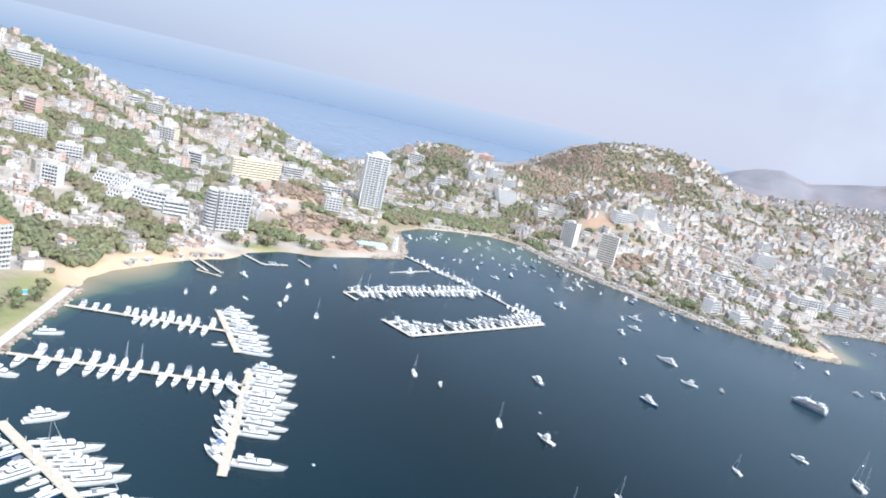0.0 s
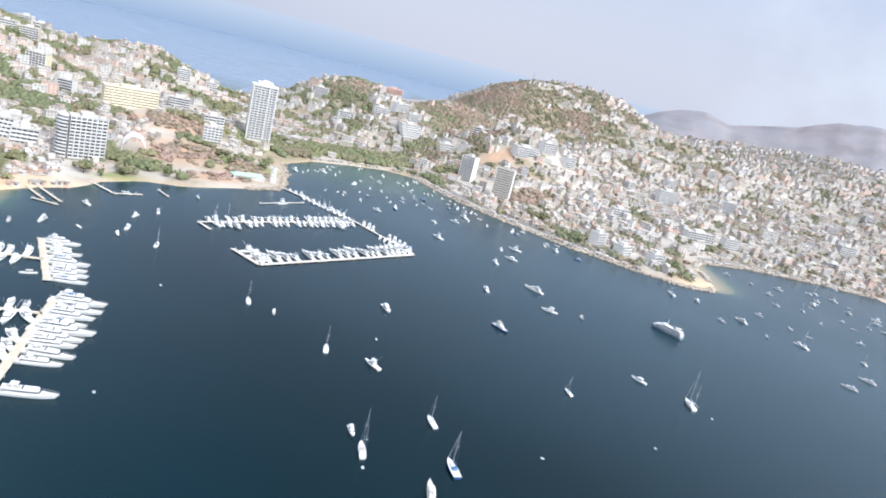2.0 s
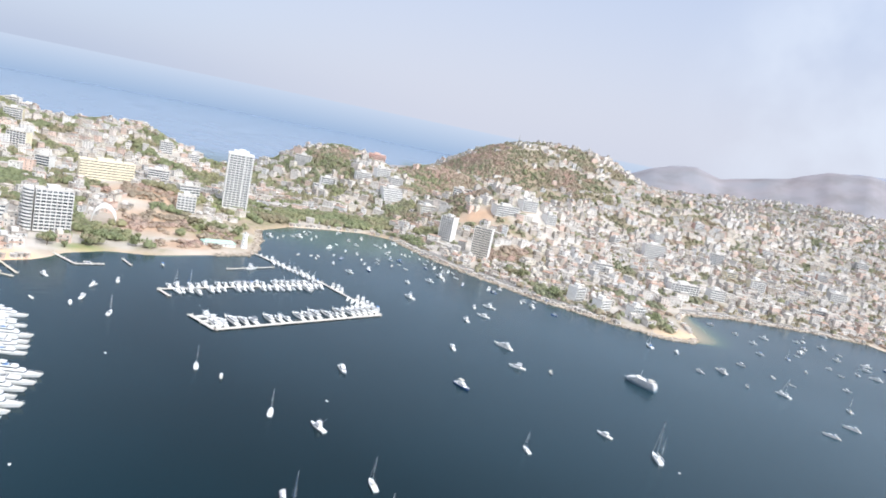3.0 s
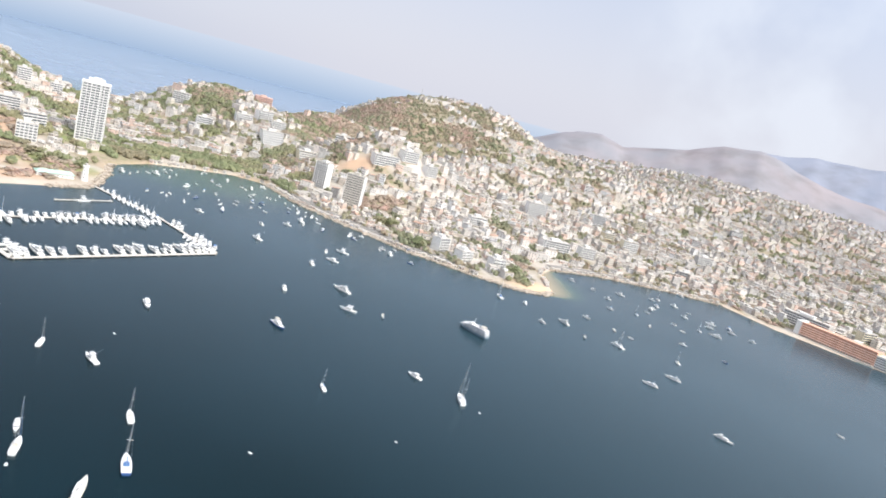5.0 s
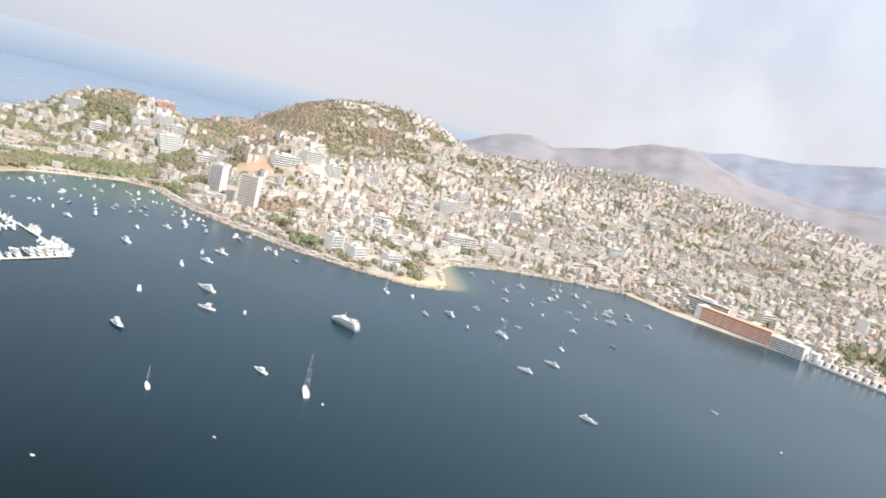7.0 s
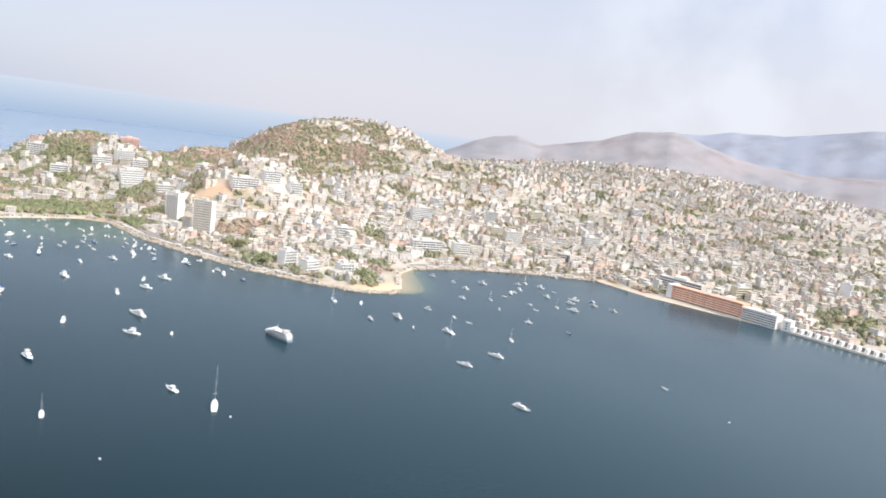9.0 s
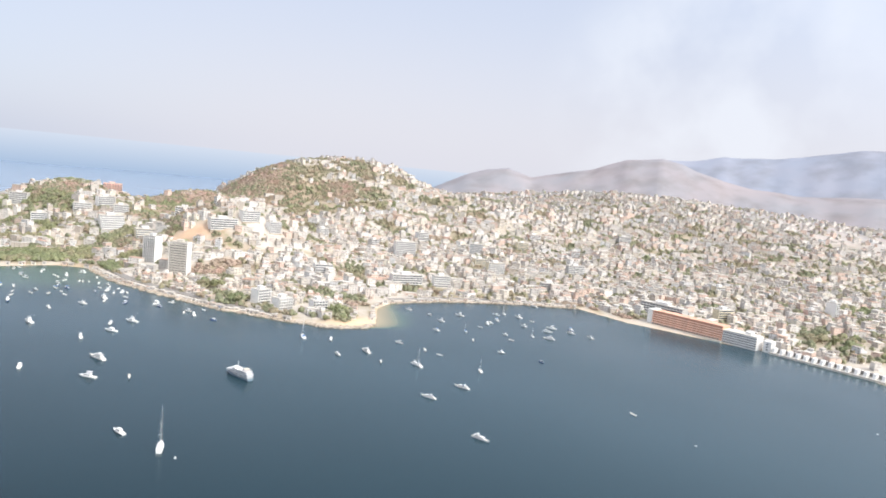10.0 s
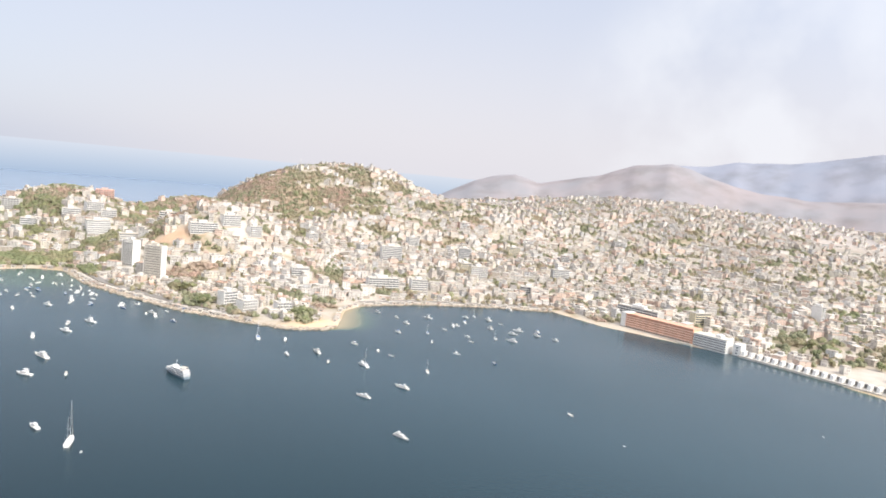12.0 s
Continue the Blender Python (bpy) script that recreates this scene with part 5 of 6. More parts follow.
def terminal():
    """The orange quayside terminal, the striped block beside it and the arcaded quay."""
    yaw = math.degrees(math.atan2(682 - 772, 873 - 828))
    L = 92.0
    t = thing("terminal", pose(826, 772, 0.6, 0, 0, yaw), "long orange quayside terminal with rows of dark openings", "terminal building")
    part("wall", Geo().box(0, 2, -3, L, 20, 17), M_orange, t)
    part("roof", Geo().box(-0.5, 1, 17, L + 0.5, 21, 17.8).box(-0.5, 1, 17.8, L + 0.5, 1.4, 18.6), M_pinkroof, t, "pinkish flat roof")
    part("end_wall", Geo().box(-7, 1, -3, -0.02, 21, 19), M_white, t, "white end block")
    part("quay", Geo().box(-10, -4, -4, L + 2, 1.98, 1.2), M_conc, t)
    floor = Geo().box(0, 0.6, 0, L, 2.0, 1.45).mesh("ledge", M_salmon)
    # terracotta strips paint the shaded recesses between the ledges
    band = Geo().box(0.4, 1.94, 0, L - 0.4, 2.02, 1.15).mesh("window_band", M_terra)
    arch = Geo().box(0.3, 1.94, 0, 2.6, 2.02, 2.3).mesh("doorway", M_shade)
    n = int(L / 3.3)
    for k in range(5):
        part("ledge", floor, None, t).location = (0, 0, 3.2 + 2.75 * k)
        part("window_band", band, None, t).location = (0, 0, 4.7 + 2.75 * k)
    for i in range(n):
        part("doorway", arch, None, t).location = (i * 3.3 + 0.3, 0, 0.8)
    b = thing("office_block", pose(868, 689.5, 0.6, 0, 0, yaw), "white office block with dark horizontal louvres", "office")
    part("wall", Geo().box(0, 2, -3, 40, 18, 14.5), M_white, b)
    lou = Geo().box(0, 1.0, 0, 40, 2.0, 1.35).mesh("louvre", M_white)
    gl = Geo().box(0.2, 1.93, 0, 39.8, 2.03, 1.3).mesh("window_band", M_shade)
    for k in range(5):
        part("louvre", lou, None, b).location = (0, 0, 2.5 + 2.7 * k - 0.3)
        part("window_band", gl, None, b).location = (0, 0, 0.9 + 2.7 * k)
    part("roof", Geo().box(-0.4, 1.0, 14.5, 40.4, 18.4, 15.1), M_conc, b)
    part("rooftop_room", Geo().box(24, 6, 15.1, 31, 14, 18), M_white, b)
    h = thing("port_house", pose(893, 652, 0.8, 0, 0, yaw), "white cube-shaped port house", "building")
    part("wall", Geo().box(0, 3, -3, 9, 14, 11), M_white, h)
    part("roof", Geo().box(-0.3, 2.7, 11, 9.3, 14.3, 11.6), M_white, h)
    for k in range(3):
        part("window", window_mesh(2.2, 1.5), None, h).location = (4.5, 2.98, 1.5 + 3.1 * k)
    # arcaded quay along the sea wall
    ax, ay, bx, by = 897, 644, 962, 492
    yaw2 = math.degrees(math.atan2(by - ay, bx - ax))
    L2 = math.hypot(bx - ax, by - ay)
    q = thing("quay", pose(ax, ay, 0.6, 0, 0, yaw2), "white concrete quay with a row of pale buttresses", "quay")
    part("quay_deck", Geo().box(0, -1.5, -4, L2, 16, 1.6), M_conc, q)
    part("back_wall", Geo().box(0, 9, 1.6, L2, 10, 5.6), M_white, q)
    but = Geo().loft([[(0, 1, 1.5), (3.2, 1, 1.5), (3.2, 9, 1.5), (0, 9, 1.5)], [(0, 2.2, 6.4), (3.2, 2.2, 6.4), (3.2, 9, 6.4), (0, 9, 6.4)]]).mesh("buttress", M_white)
    # dark sheets on back wall and floor paint the shade within each bay
    bay = Geo().box(0, 8.9, 1.7, 5.0, 8.98, 5.5).box(0, 3.2, 1.62, 5.0, 8.9, 1.7).mesh("opening", M_shade)
    k = 0
    while 4 + k * 8.6 < L2 - 6:
        part("buttress", but, None, q).location = (2 + k * 8.6, 0, 0)
        part("opening", bay, None, q).location = (5.4 + k * 8.6, 0, 0)
        k += 1
    hotel(868, 812, yaw, 62, 14, 5, "grey striped office block behind the terminal", fh=3.2, bays=14, wall=M_grey, strip=True, depth=0.8, sides=0, category="office", z=3)


def mast():
    x, y = 455, 1892
    t = thing("antenna_mast", pose(x, y, ground_z(x, y)), "lattice antenna mast on the hilltop", "antenna mast")
    for sx, sy in ((1, 1), (1, -1), (-1, 1), (-1, -1)):
        part("leg", Geo().tube((sx * 1.6, sy * 1.6, -2), (sx * 0.3, sy * 0.3, 22), 0.25, 0.15, 4), M_grey, t)
    for k in range(6):
        s = 1.6 - 0.2 * k
        g = Geo()
        for a, b in (((s, s), (-s, s)), ((-s, s), (-s, -s)), ((-s, -s), (s, -s)), ((s, -s), (s, s))):
            g.tube((*a, 3.4 * k), (*b, 3.4 * k + 1.7), 0.12, n=4)
        part("brace", g, M_grey, t)


FOOTPRINTS = []


def reserve(x, y, r):
    FOOTPRINTS.append((x, y, r))


landmark_tower()
beach_hotel()
frame_canopy()
light_tower()
terminal()
mast()
hotel(-213, 890, 30, 60, 14, 8, "long cream hotel with rows of windows on the hillside", bays=12, wall=M_yellow, trim=M_yellow, strip=True, depth=1.0, solid=1.75, sides=1)
hotel(-104, 838, 16, 20, 14, 6, "small white apartment block with square windows", bays=5, depth=0.9, category="apartment block")
# grey front against white ends also paints in the shaded and sunlit sides
hotel(213, 993, -40, 20, 11, 13, "white apartment slab with zigzag balconies and a blank end wall", bays=6, depth=1.6, wall=M_grey, side_wall=M_white, category="apartment block", z=4)
hotel(253, 929, -22, 23, 11, 14, "grey-white apartment slab with louvred balconies", bays=12, strip=True, depth=1.4, solid=1.55, wall=M_grey, trim=M_conc, side_wall=M_white, category="apartment block", z=3)
hotel(297, 1052, 18, 38, 16, 5, "white hillside hotel block with ribbon balconies", bays=9, strip=True, depth=1.4, sides=1)
hotel(333, 1072, 22, 26, 16, 5, "white hillside hotel block with ribbon balconies", bays=6, strip=True, depth=1.4, sides=1)
hotel(368, 1064, 25, 18, 14, 5, "white apartment block on the hillside", bays=5, strip=True, depth=1.4, sides=1, category="apartment block")
hotel(98, 1368, 10, 30, 14, 6, "pinkish-red apartment block on the ridge", bays=7, wall=M_red, trim=M_pink, depth=1.2, sides=1, category="apartment block")
hotel(80, 1222, 18, 26, 14, 4, "white villa hotel on the ridge with tall windows", bays=7, strip=True, depth=1.4, sides=1)
hotel(110, 1236, 30, 26, 14, 5, "white villa hotel on the ridge with tall windows", bays=7, strip=True, depth=1.4, sides=1)
hotel(136, 1222, 12, 22, 14, 4, "white villa hotel on the ridge with tall windows", bays=6, strip=True, depth=1.4, sides=1)
hotel(134, 1166, 24, 34, 14, 7, "stepped white terrace hotel climbing the hillside", bays=14, strip=True, depth=1.8, sides=0, set_back=2.0)
hotel(190, 1105, 20, 30, 14, 4, "cream terrace hotel on the hillside", bays=11, strip=True, depth=1.6, sides=0, set_back=1.6, wall=M_cream)
for x, y, yaw, w, fl in ((-312, 704, -14, 20, 4), (-292, 692, -32, 22, 5), (-270, 684, -20, 18, 4), (-250, 672, 2, 20, 5), (-228, 670, 16, 22, 4), (-258, 706, -8, 24, 4), (-282, 664, -24, 16, 3)):
    hotel(x, y, yaw, w, 12, fl, "stepped white terrace apartments on the slope", bays=max(4, w // 4), strip=True, depth=2.2, sides=0, set_back=2.6, solid=0.8, category="apartment block")
hotel(-330, 640, 0, 14, 12, 6, "white slab apartment block with a blank end wall", bays=5, strip=True, depth=1.4, side_wall=M_white, category="apartment block")
hotel(-366, 738, 20, 24, 13, 6, "white apartment block with a grid of windows", bays=8, depth=1.2, sides=1, category="apartment block")
hotel(-425, 770, 14, 28, 13, 6, "white apartment block with a grid of windows", bays=9, depth=1.2, sides=1, category="apartment block")
hotel(-560, 985, 20, 40, 14, 6, "white hillside hotel on the skyline", bays=9, strip=True, depth=1.4, sides=1)
hotel(-600, 930, 30, 34, 14, 7, "white hillside hotel below the ridge", bays=8, strip=True, depth=1.4, sides=1)
hotel(-490, 1290, 15, 26, 16, 4, "pink and white ridge-top apartment block", bays=7, wall=M_pink, strip=True, depth=1.2, sides=1, category="apartment block")
hotel(-520, 1300, 5, 22, 14, 5, "white ridge-top apartment block", bays=6, strip=True, depth=1.2, sides=1, category="apartment block")
hotel(-230, 1180, 25, 18, 12, 6, "white apartment block stepping down the ridge", bays=5, strip=True, depth=1.2, sides=1, category="apartment block")
hotel(-190, 1195, 25, 16, 12, 5, "white apartment block stepping down the ridge", bays=4, strip=True, depth=1.2, sides=1, category="apartment block")
hotel(372, 768, 38, 19, 12, 4, "white waterfront apartment block", bays=6, depth=1.4, sides=1, category="apartment block")
hotel(410, 762, 20, 17, 12, 4, "white waterfront apartment block with loggias", bays=5, depth=1.4, sides=1, category="apartment block")
hotel(350, 795, 38, 17, 12, 5, "grey-white waterfront block with blank side", bays=5, strip=True, depth=1.2, side_wall=M_white, category="apartment block")
hotel(548, 952, 8, 44, 13, 5, "long white block with ribbon balconies behind the beach", bays=9, depth=1.4, sides=2, strip=True)
hotel(600, 958, 5, 24, 13, 5, "pale block with tall narrow windows behind the beach", bays=8, strip=True, depth=0.6, sides=1)
hotel(598, 1205, 5, 36, 16, 9, "bluish-white office block in the town", bays=10, strip=True, depth=0.6, sides=1, wall=M_white, category="office")
hotel(-261, 430, 66, 26, 16, 10, "blue-white striped waterfront hotel with a red roof", bays=10, depth=1.6, sides=3, z=2)
part_roof = thing("roof_pavilion", pose(-261, 430, 2 + 31.2, 0, 0, 66), "red tiled roof pavilion on the waterfront hotel", "roof pavilion")
part("roof", Geo().add([(-13, -8, 1), (13, -8, 1), (13, 8, 1), (-13, 8, 1), (-8, 0, 5), (8, 0, 5)], [(0, 1, 5, 4), (1, 2, 5), (2, 3, 4, 5), (3, 0, 4), (3, 2, 1, 0)]), M_terra, part_roof)
for o in list(scene.objects):
    if o.parent is None and o.type == "EMPTY" and o.get("category") in ("hotel", "apartment block", "office", "apartment tower", "terminal building", "building", "canopy", "tower", "quay"):
        reserve(o.location.x, o.location.y, 24 if o.get("category") != "building" else 14)
pool = thing("swimming_pool", pose(-222, 408, ground_z(-222, 408) + 0.25, 0, 0, 40), "turquoise hotel swimming pool with a pale rim", "swimming pool")
part("rim", Geo().box(-8, -4.2, -2, 8, 4.2, 0.1), M_conc, pool)
part("water", Geo().box(-7, -3.2, 0.1, 7, 3.2, 0.14), M_pool, pool, "turquoise water")
reserve(-222, 408, 14)
for k in range(5):
    reserve(830 + 10 * k, 780 - 20 * k, 24)
for k in range(6):
    reserve(905 + 12 * k, 640 - 28 * k, 22)
reserve(-176, 668, 34)
reserve(-205, 893, 40)

# mid-rise blocks scattered through the town
rm = random.Random(9)
tries = 0
made = 0
while made < 30 and tries < 900:
    tries += 1
    x, y = rm.choice(((rm.uniform(-480, -80), rm.uniform(720, 1250)), (rm.uniform(300, 1200), rm.uniform(780, 1500)), (rm.uniform(-40, 320), rm.uniform(1040, 1300)), (rm.uniform(500, 900), rm.uniform(1000, 1800))))
    P = np.array([(x, y)])
    if inland(P)[0] < 30 or cover(P, WILD + WOODS + OCHRE + BROWN)[0] > 0.3 or any(math.hypot(x - a, y - b) < r + 16 for a, b, r in FOOTPRINTS):
        continue
    fl = rm.choice((4, 5, 5, 6, 7))
    w = rm.uniform(16, 30)
    hotel(x, y, rm.choice((5, 18, 28, -12)) + rm.uniform(-6, 6), w, rm.uniform(11, 15), fl, rm.choice(("white mid-rise block with balconies in the town", "pale mid-rise apartment block with balconies")), bays=max(4, int(w / 4)), depth=rm.choice((0.0, 1.2, 1.4)), sides=0, strip=True, wall=rm.choice((M_white, M_grey, M_cream, M_conc, M_pink)), category="apartment block", group="mid-rise blocks of the town")
    reserve(x, y, max(12, w * 0.6))
    made += 1

# ---- shore: promenade, road, rocks ----
def ribbon(name, s0, s1, off0, off1, lift, material, label, category, step=12.0, kerb=0.0):
    """A strip that follows the bay's shore between two distances inland."""
    g = Geo()
    rows = []
    s = s0
    while s <= s1:
        p = sum(np.array(shoreline_point(s + k)[0]) for k in (-9, 0, 9)) / 3
        nrm = sum(np.array(shoreline_point(s + k)[1]) for k in (-14, -7, 0, 7, 14))
        nrm = nrm / np.hypot(*nrm)
        row = []
        zs = []
        for off in (off0, (off0 + off1) / 2, off1):
            q = p + nrm * off
            row.append(q)
            zs.append(ground_z(*q))
        z = max(zs) + lift
        rows.append([(*row[0], z), (*row[1], z + 0.05), (*row[2], z), (*row[2], z - 2.5), (*row[0], z - 2.5)])
        s += step
    g.loft(rows, 0)
    return single(name, g, material, label, category, kind="structure")


LEN = np.concatenate([[0], np.cumsum(np.hypot(*np.diff(COAST, axis=0).T))])
S_IN, S_SPIT, S_TERM = float(LEN[20]), float(LEN[25]), float(LEN[34])
ribbon("pavement", S_IN + 20, S_SPIT - 20, 5, 10, 0.35, M_pave, "pale paved seafront promenade", "promenade")
ribbon("road", S_IN + 20, S_SPIT - 20, 12, 22, 0.3, M_road, "grey asphalt coast road", "road")
ribbon("pavement", float(LEN[31]) + 10, S_TERM - 10, 5, 9, 0.35, M_pave, "pale paved seafront promenade", "promenade")
ribbon("road", float(LEN[31]) + 10, S_TERM - 10, 11, 20, 0.3, M_road, "grey asphalt coast road", "road")
ribbon("seawall", float(LEN[1]) + 60, float(LEN[4]), 0.5, 5.5, 0.7, M_conc, "pale concrete sea wall of the marina", "sea wall")


def rocks():
    rr = np.random.default_rng(5)
    V, Q = [], []
    runs = ((float(LEN[1]), float(LEN[4]), 900), (float(LEN[13]) - 30, float(LEN[16]), 700), (float(LEN[20]), float(LEN[28]), 2600), (float(LEN[31]), float(LEN[34]), 900))
    k = 0
    for a, b, n in runs:
        for i in range(n):
            p, nrm = shoreline_point(rr.uniform(a, b))
            q = p + nrm * rr.normal(1.0, 2.2)
            r = rr.uniform(0.5, 1.6)
            z = rr.uniform(-0.2, 0.7)
            c = rr.uniform(-1, 1, (8, 3)) * 0.3 * r
            cube = np.array([(-1, -1, -1), (1, -1, -1), (1, 1, -1), (-1, 1, -1), (-1, -1, 1), (1, -1, 1), (1, 1, 1), (-1, 1, 1)]) * r * (1, 1, 0.6) + c
            V.append(cube + (q[0], q[1], z))
            Q.append(np.array([(4, 5, 6, 7), (0, 1, 5, 4), (1, 2, 6, 5), (2, 3, 7, 6), (3, 0, 4, 7)]) + k)
            k += 8
    single("shore_rocks", bulk_mesh("shore_rocks", np.vstack(V), np.vstack(Q), [M_rock]), None, "loose grey-brown boulders along the waterline", "rocks", kind="stuff")


rocks()


# ---- trees ----
def crown_quads(seed, r=3.6, h=5.0, lobes=7, leaves=16, size=1.0, up=0.35):
    """Leaf clumps as small tilted quads, gathered in uneven lobes."""
    g = np.random.default_rng(seed)
    out = []
    for i in range(lobes):
        a = g.uniform(0, 6.283)
        rr = r * g.uniform(0.15, 0.72)
        c = np.array([rr * np.cos(a), rr * np.sin(a), h * g.uniform(0.25, 0.8)])
        lr = r * g.uniform(0.32, 0.55)
        for k in range(leaves):
            d = g.normal(size=3)
            d /= np.linalg.norm(d)
            p = c + d * lr * g.uniform(0.7, 1.1) * (1, 1, 0.75)
            n = d + g.normal(size=3) * 0.45 + (0, 0, up)
            n /= np.linalg.norm(n)
            u = np.cross(n, g.normal(size=3))
            u /= np.linalg.norm(u)
            v = np.cross(n, u)
            s = size * g.uniform(0.5, 1.0)
            out.append([p - u * s - v * s * 0.7, p + u * s - v * s * 0.6, p + u * s * 0.8 + v * s * 0.8, p - u * s * 0.7 + v * s])
    return np.array(out)


def tree_trunk(seed, h):
    g = Geo()
    r = random.Random(seed)
    top = (r.uniform(-0.4, 0.4), r.uniform(-0.4, 0.4), h)
    g.tube((0, 0, -0.6), top, 0.32, 0.2, 6)
    for k in range(4):
        a = 1.57 * k + r.uniform(-0.5, 0.5)
        g.tube((top[0] * 0.8, top[1] * 0.8, h * 0.85), (top[0] + 2.0 * math.cos(a), top[1] + 2.0 * math.sin(a), h + r.uniform(1.0, 2.4)), 0.16, 0.06, 5)
    return g


def near_trees():
    protos = []
    for i, (r, h, tr) in enumerate(((3.8, 4.6, 2.6), (4.6, 5.4, 3.0), (3.2, 5.2, 2.4), (5.2, 5.0, 3.2))):
        t = thing("tree", Matrix.Identity(4), "broad green shade tree with an uneven crown", "tree", "shade trees near the shore")
        part("trunk", tree_trunk(i, tr), M_bark, t)
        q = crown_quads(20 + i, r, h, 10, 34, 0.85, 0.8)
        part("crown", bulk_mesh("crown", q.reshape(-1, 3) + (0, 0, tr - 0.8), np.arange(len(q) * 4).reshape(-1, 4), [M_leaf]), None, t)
        protos.append(t)
    rt = random.Random(12)
    n, used = 0, set()
    spots = [(-245, 520, 40, 60), (-215, 590, 30, 30), (-216, 395, 14, 60), (-150, 645, 30, 22), (-60, 800, 36, 16), (-50, 940, 60, 24), (60, 1025, 90, 26), (290, 865, 14, 14), (330, 800, 16, 16), (430, 740, 24, 22), (-130, 690, 26, 20), (1010, 600, 30, 80)]
    while n < 110:
        x0, y0, rx, ry = spots[n % len(spots)]
        x, y = rt.gauss(x0, rx * 0.55), rt.gauss(y0, ry * 0.55)
        if inland([(x, y)])[0] < 9 or any(math.hypot(x - a, y - b) < r * 0.62 for a, b, r in FOOTPRINTS):
            x0 += 3
            n += 0 if rt.random() < 0.9 else 1
            continue
        put(rt.choice(protos), used, x, y, rt.uniform(0, 360), rt.uniform(0.8, 1.4), z=ground_z(x, y) - 0.2)
        n += 1


near_trees()


def scatter(n, seed, box, keep):
    g = np.random.default_rng(seed)
    P = np.column_stack([g.uniform(box[0], box[1], n), g.uniform(box[2], box[3], n)])
    return P[keep(P, g)]


def far_from_footprints(P, f=0.8):
    ok = np.ones(len(P), bool)
    for a, b, r in FOOTPRINTS:
        ok &= np.hypot(P[:, 0] - a, P[:, 1] - b) > r * f
    return ok


LUMP = np.array([(-1, -1, -1), (1, -1, -1), (1, 1, -1), (-1, 1, -1), (-1, -1, 1), (1, -1, 1), (1, 1, 1), (-1, 1, 1)], float) / 1.732
LUMP_FACES = np.array([(4, 5, 6, 7), (0, 1, 5, 4), (1, 2, 6, 5), (2, 3, 7, 6), (3, 0, 4, 7)])


def clump_crown(seed, r, h, lobes):
    """A far tree's crown: a few uneven, overlapping leaf clumps."""
    g = np.random.default_rng(seed)
    out = []
    for i in range(lobes):
        a = 6.283 * (i + g.uniform(-0.3, 0.3)) / max(1, lobes - 1)
        out_by = 0.0 if i == 0 else r * g.uniform(0.4, 0.72)
        c = np.array([out_by * np.cos(a), out_by * np.sin(a), h * (g.uniform(0.6, 0.72) if i == 0 else g.uniform(0.28, 0.6))])
        t, lr = g.uniform(0, 1.57), r * g.uniform(0.46, 0.68)
        turn = np.array([(np.cos(t), -np.sin(t), 0), (np.sin(t), np.cos(t), 0), (0, 0, 1)])
        out.append(c + (LUMP @ turn.T) * lr * (1.1, 1.1, 0.85) * g.uniform(0.75, 1.3, (8, 1)))
    return np.vstack(out)


def leaf_sprays(seed, crown, count, size=0.8):
    """Loose sprays of leaves that stand out from a clumped crown, as tilted quads."""
    g = np.random.default_rng(seed)
    mid = crown.mean(0)
    out = []
    for p in crown[g.integers(0, len(crown), count)]:
        p = p + g.normal(size=3) * 0.7
        n = (p - mid) / (np.linalg.norm(p - mid) + 1e-6) + g.normal(size=3) * 0.5 + (0, 0, 0.6)
        u = np.cross(n, g.normal(size=3))
        u /= np.linalg.norm(u)
        v = np.cross(n / np.linalg.norm(n), u)
        s = size * g.uniform(0.6, 1.2)
        out += [p - u * s - v * s * 0.7, p + u * s - v * s * 0.5, p + u * s * 0.7 + v * s, p - u * s * 0.8 + v * s * 0.8]
    return np.array(out)


def plant(name, P, mats, label, seed, lo=0.6, hi=1.2, squash=1.0, variants=8, lobes=4, sprays=0):
    g = np.random.default_rng(seed)
    z = height(P)
    V, loose = [], []
    for k in range(variants):
        sel = np.arange(len(P)) % variants == k
        n = int(sel.sum())
        a, s = g.uniform(0, 6.283, n), g.uniform(lo, hi, n)
        c, sn = np.cos(a), np.sin(a)
        Q = clump_crown(seed + k, 3.4, 5.2, lobes)
        solid = len(Q)
        if sprays:
            Q = np.vstack([Q, leaf_sprays(seed + k, Q, sprays)])
        X = (Q[None, :, 0] * c[:, None] - Q[None, :, 1] * sn[:, None]) * s[:, None] + P[sel, 0][:, None]
        Y = (Q[None, :, 0] * sn[:, None] + Q[None, :, 1] * c[:, None]) * s[:, None] + P[sel, 1][:, None]
        Z = (Q[None, :, 2] * squash - 0.2) * s[:, None] + z[sel][:, None]
        W = np.stack([X, Y, Z], -1)
        V.append(W[:, :solid].reshape(-1, 3))
        loose.append(W[:, solid:].reshape(-1, 3))
    V, loose = np.vstack(V), np.vstack(loose)
    quads = (LUMP_FACES[None] + 8 * np.arange(len(V) // 8)[:, None, None]).reshape(-1, 4)
    quads = np.vstack([quads, np.arange(len(loose)).reshape(-1, 4) + len(V)])
    me = bulk_mesh(name, np.vstack([V, loose]), quads, mats)
    me.polygons.foreach_set("use_smooth", np.arange(len(quads)) < len(quads) - len(loose) // 4)
    single(name, me, None, label, "trees", kind="stuff")


def on_land(P, d=6):
    return inland(P) > d


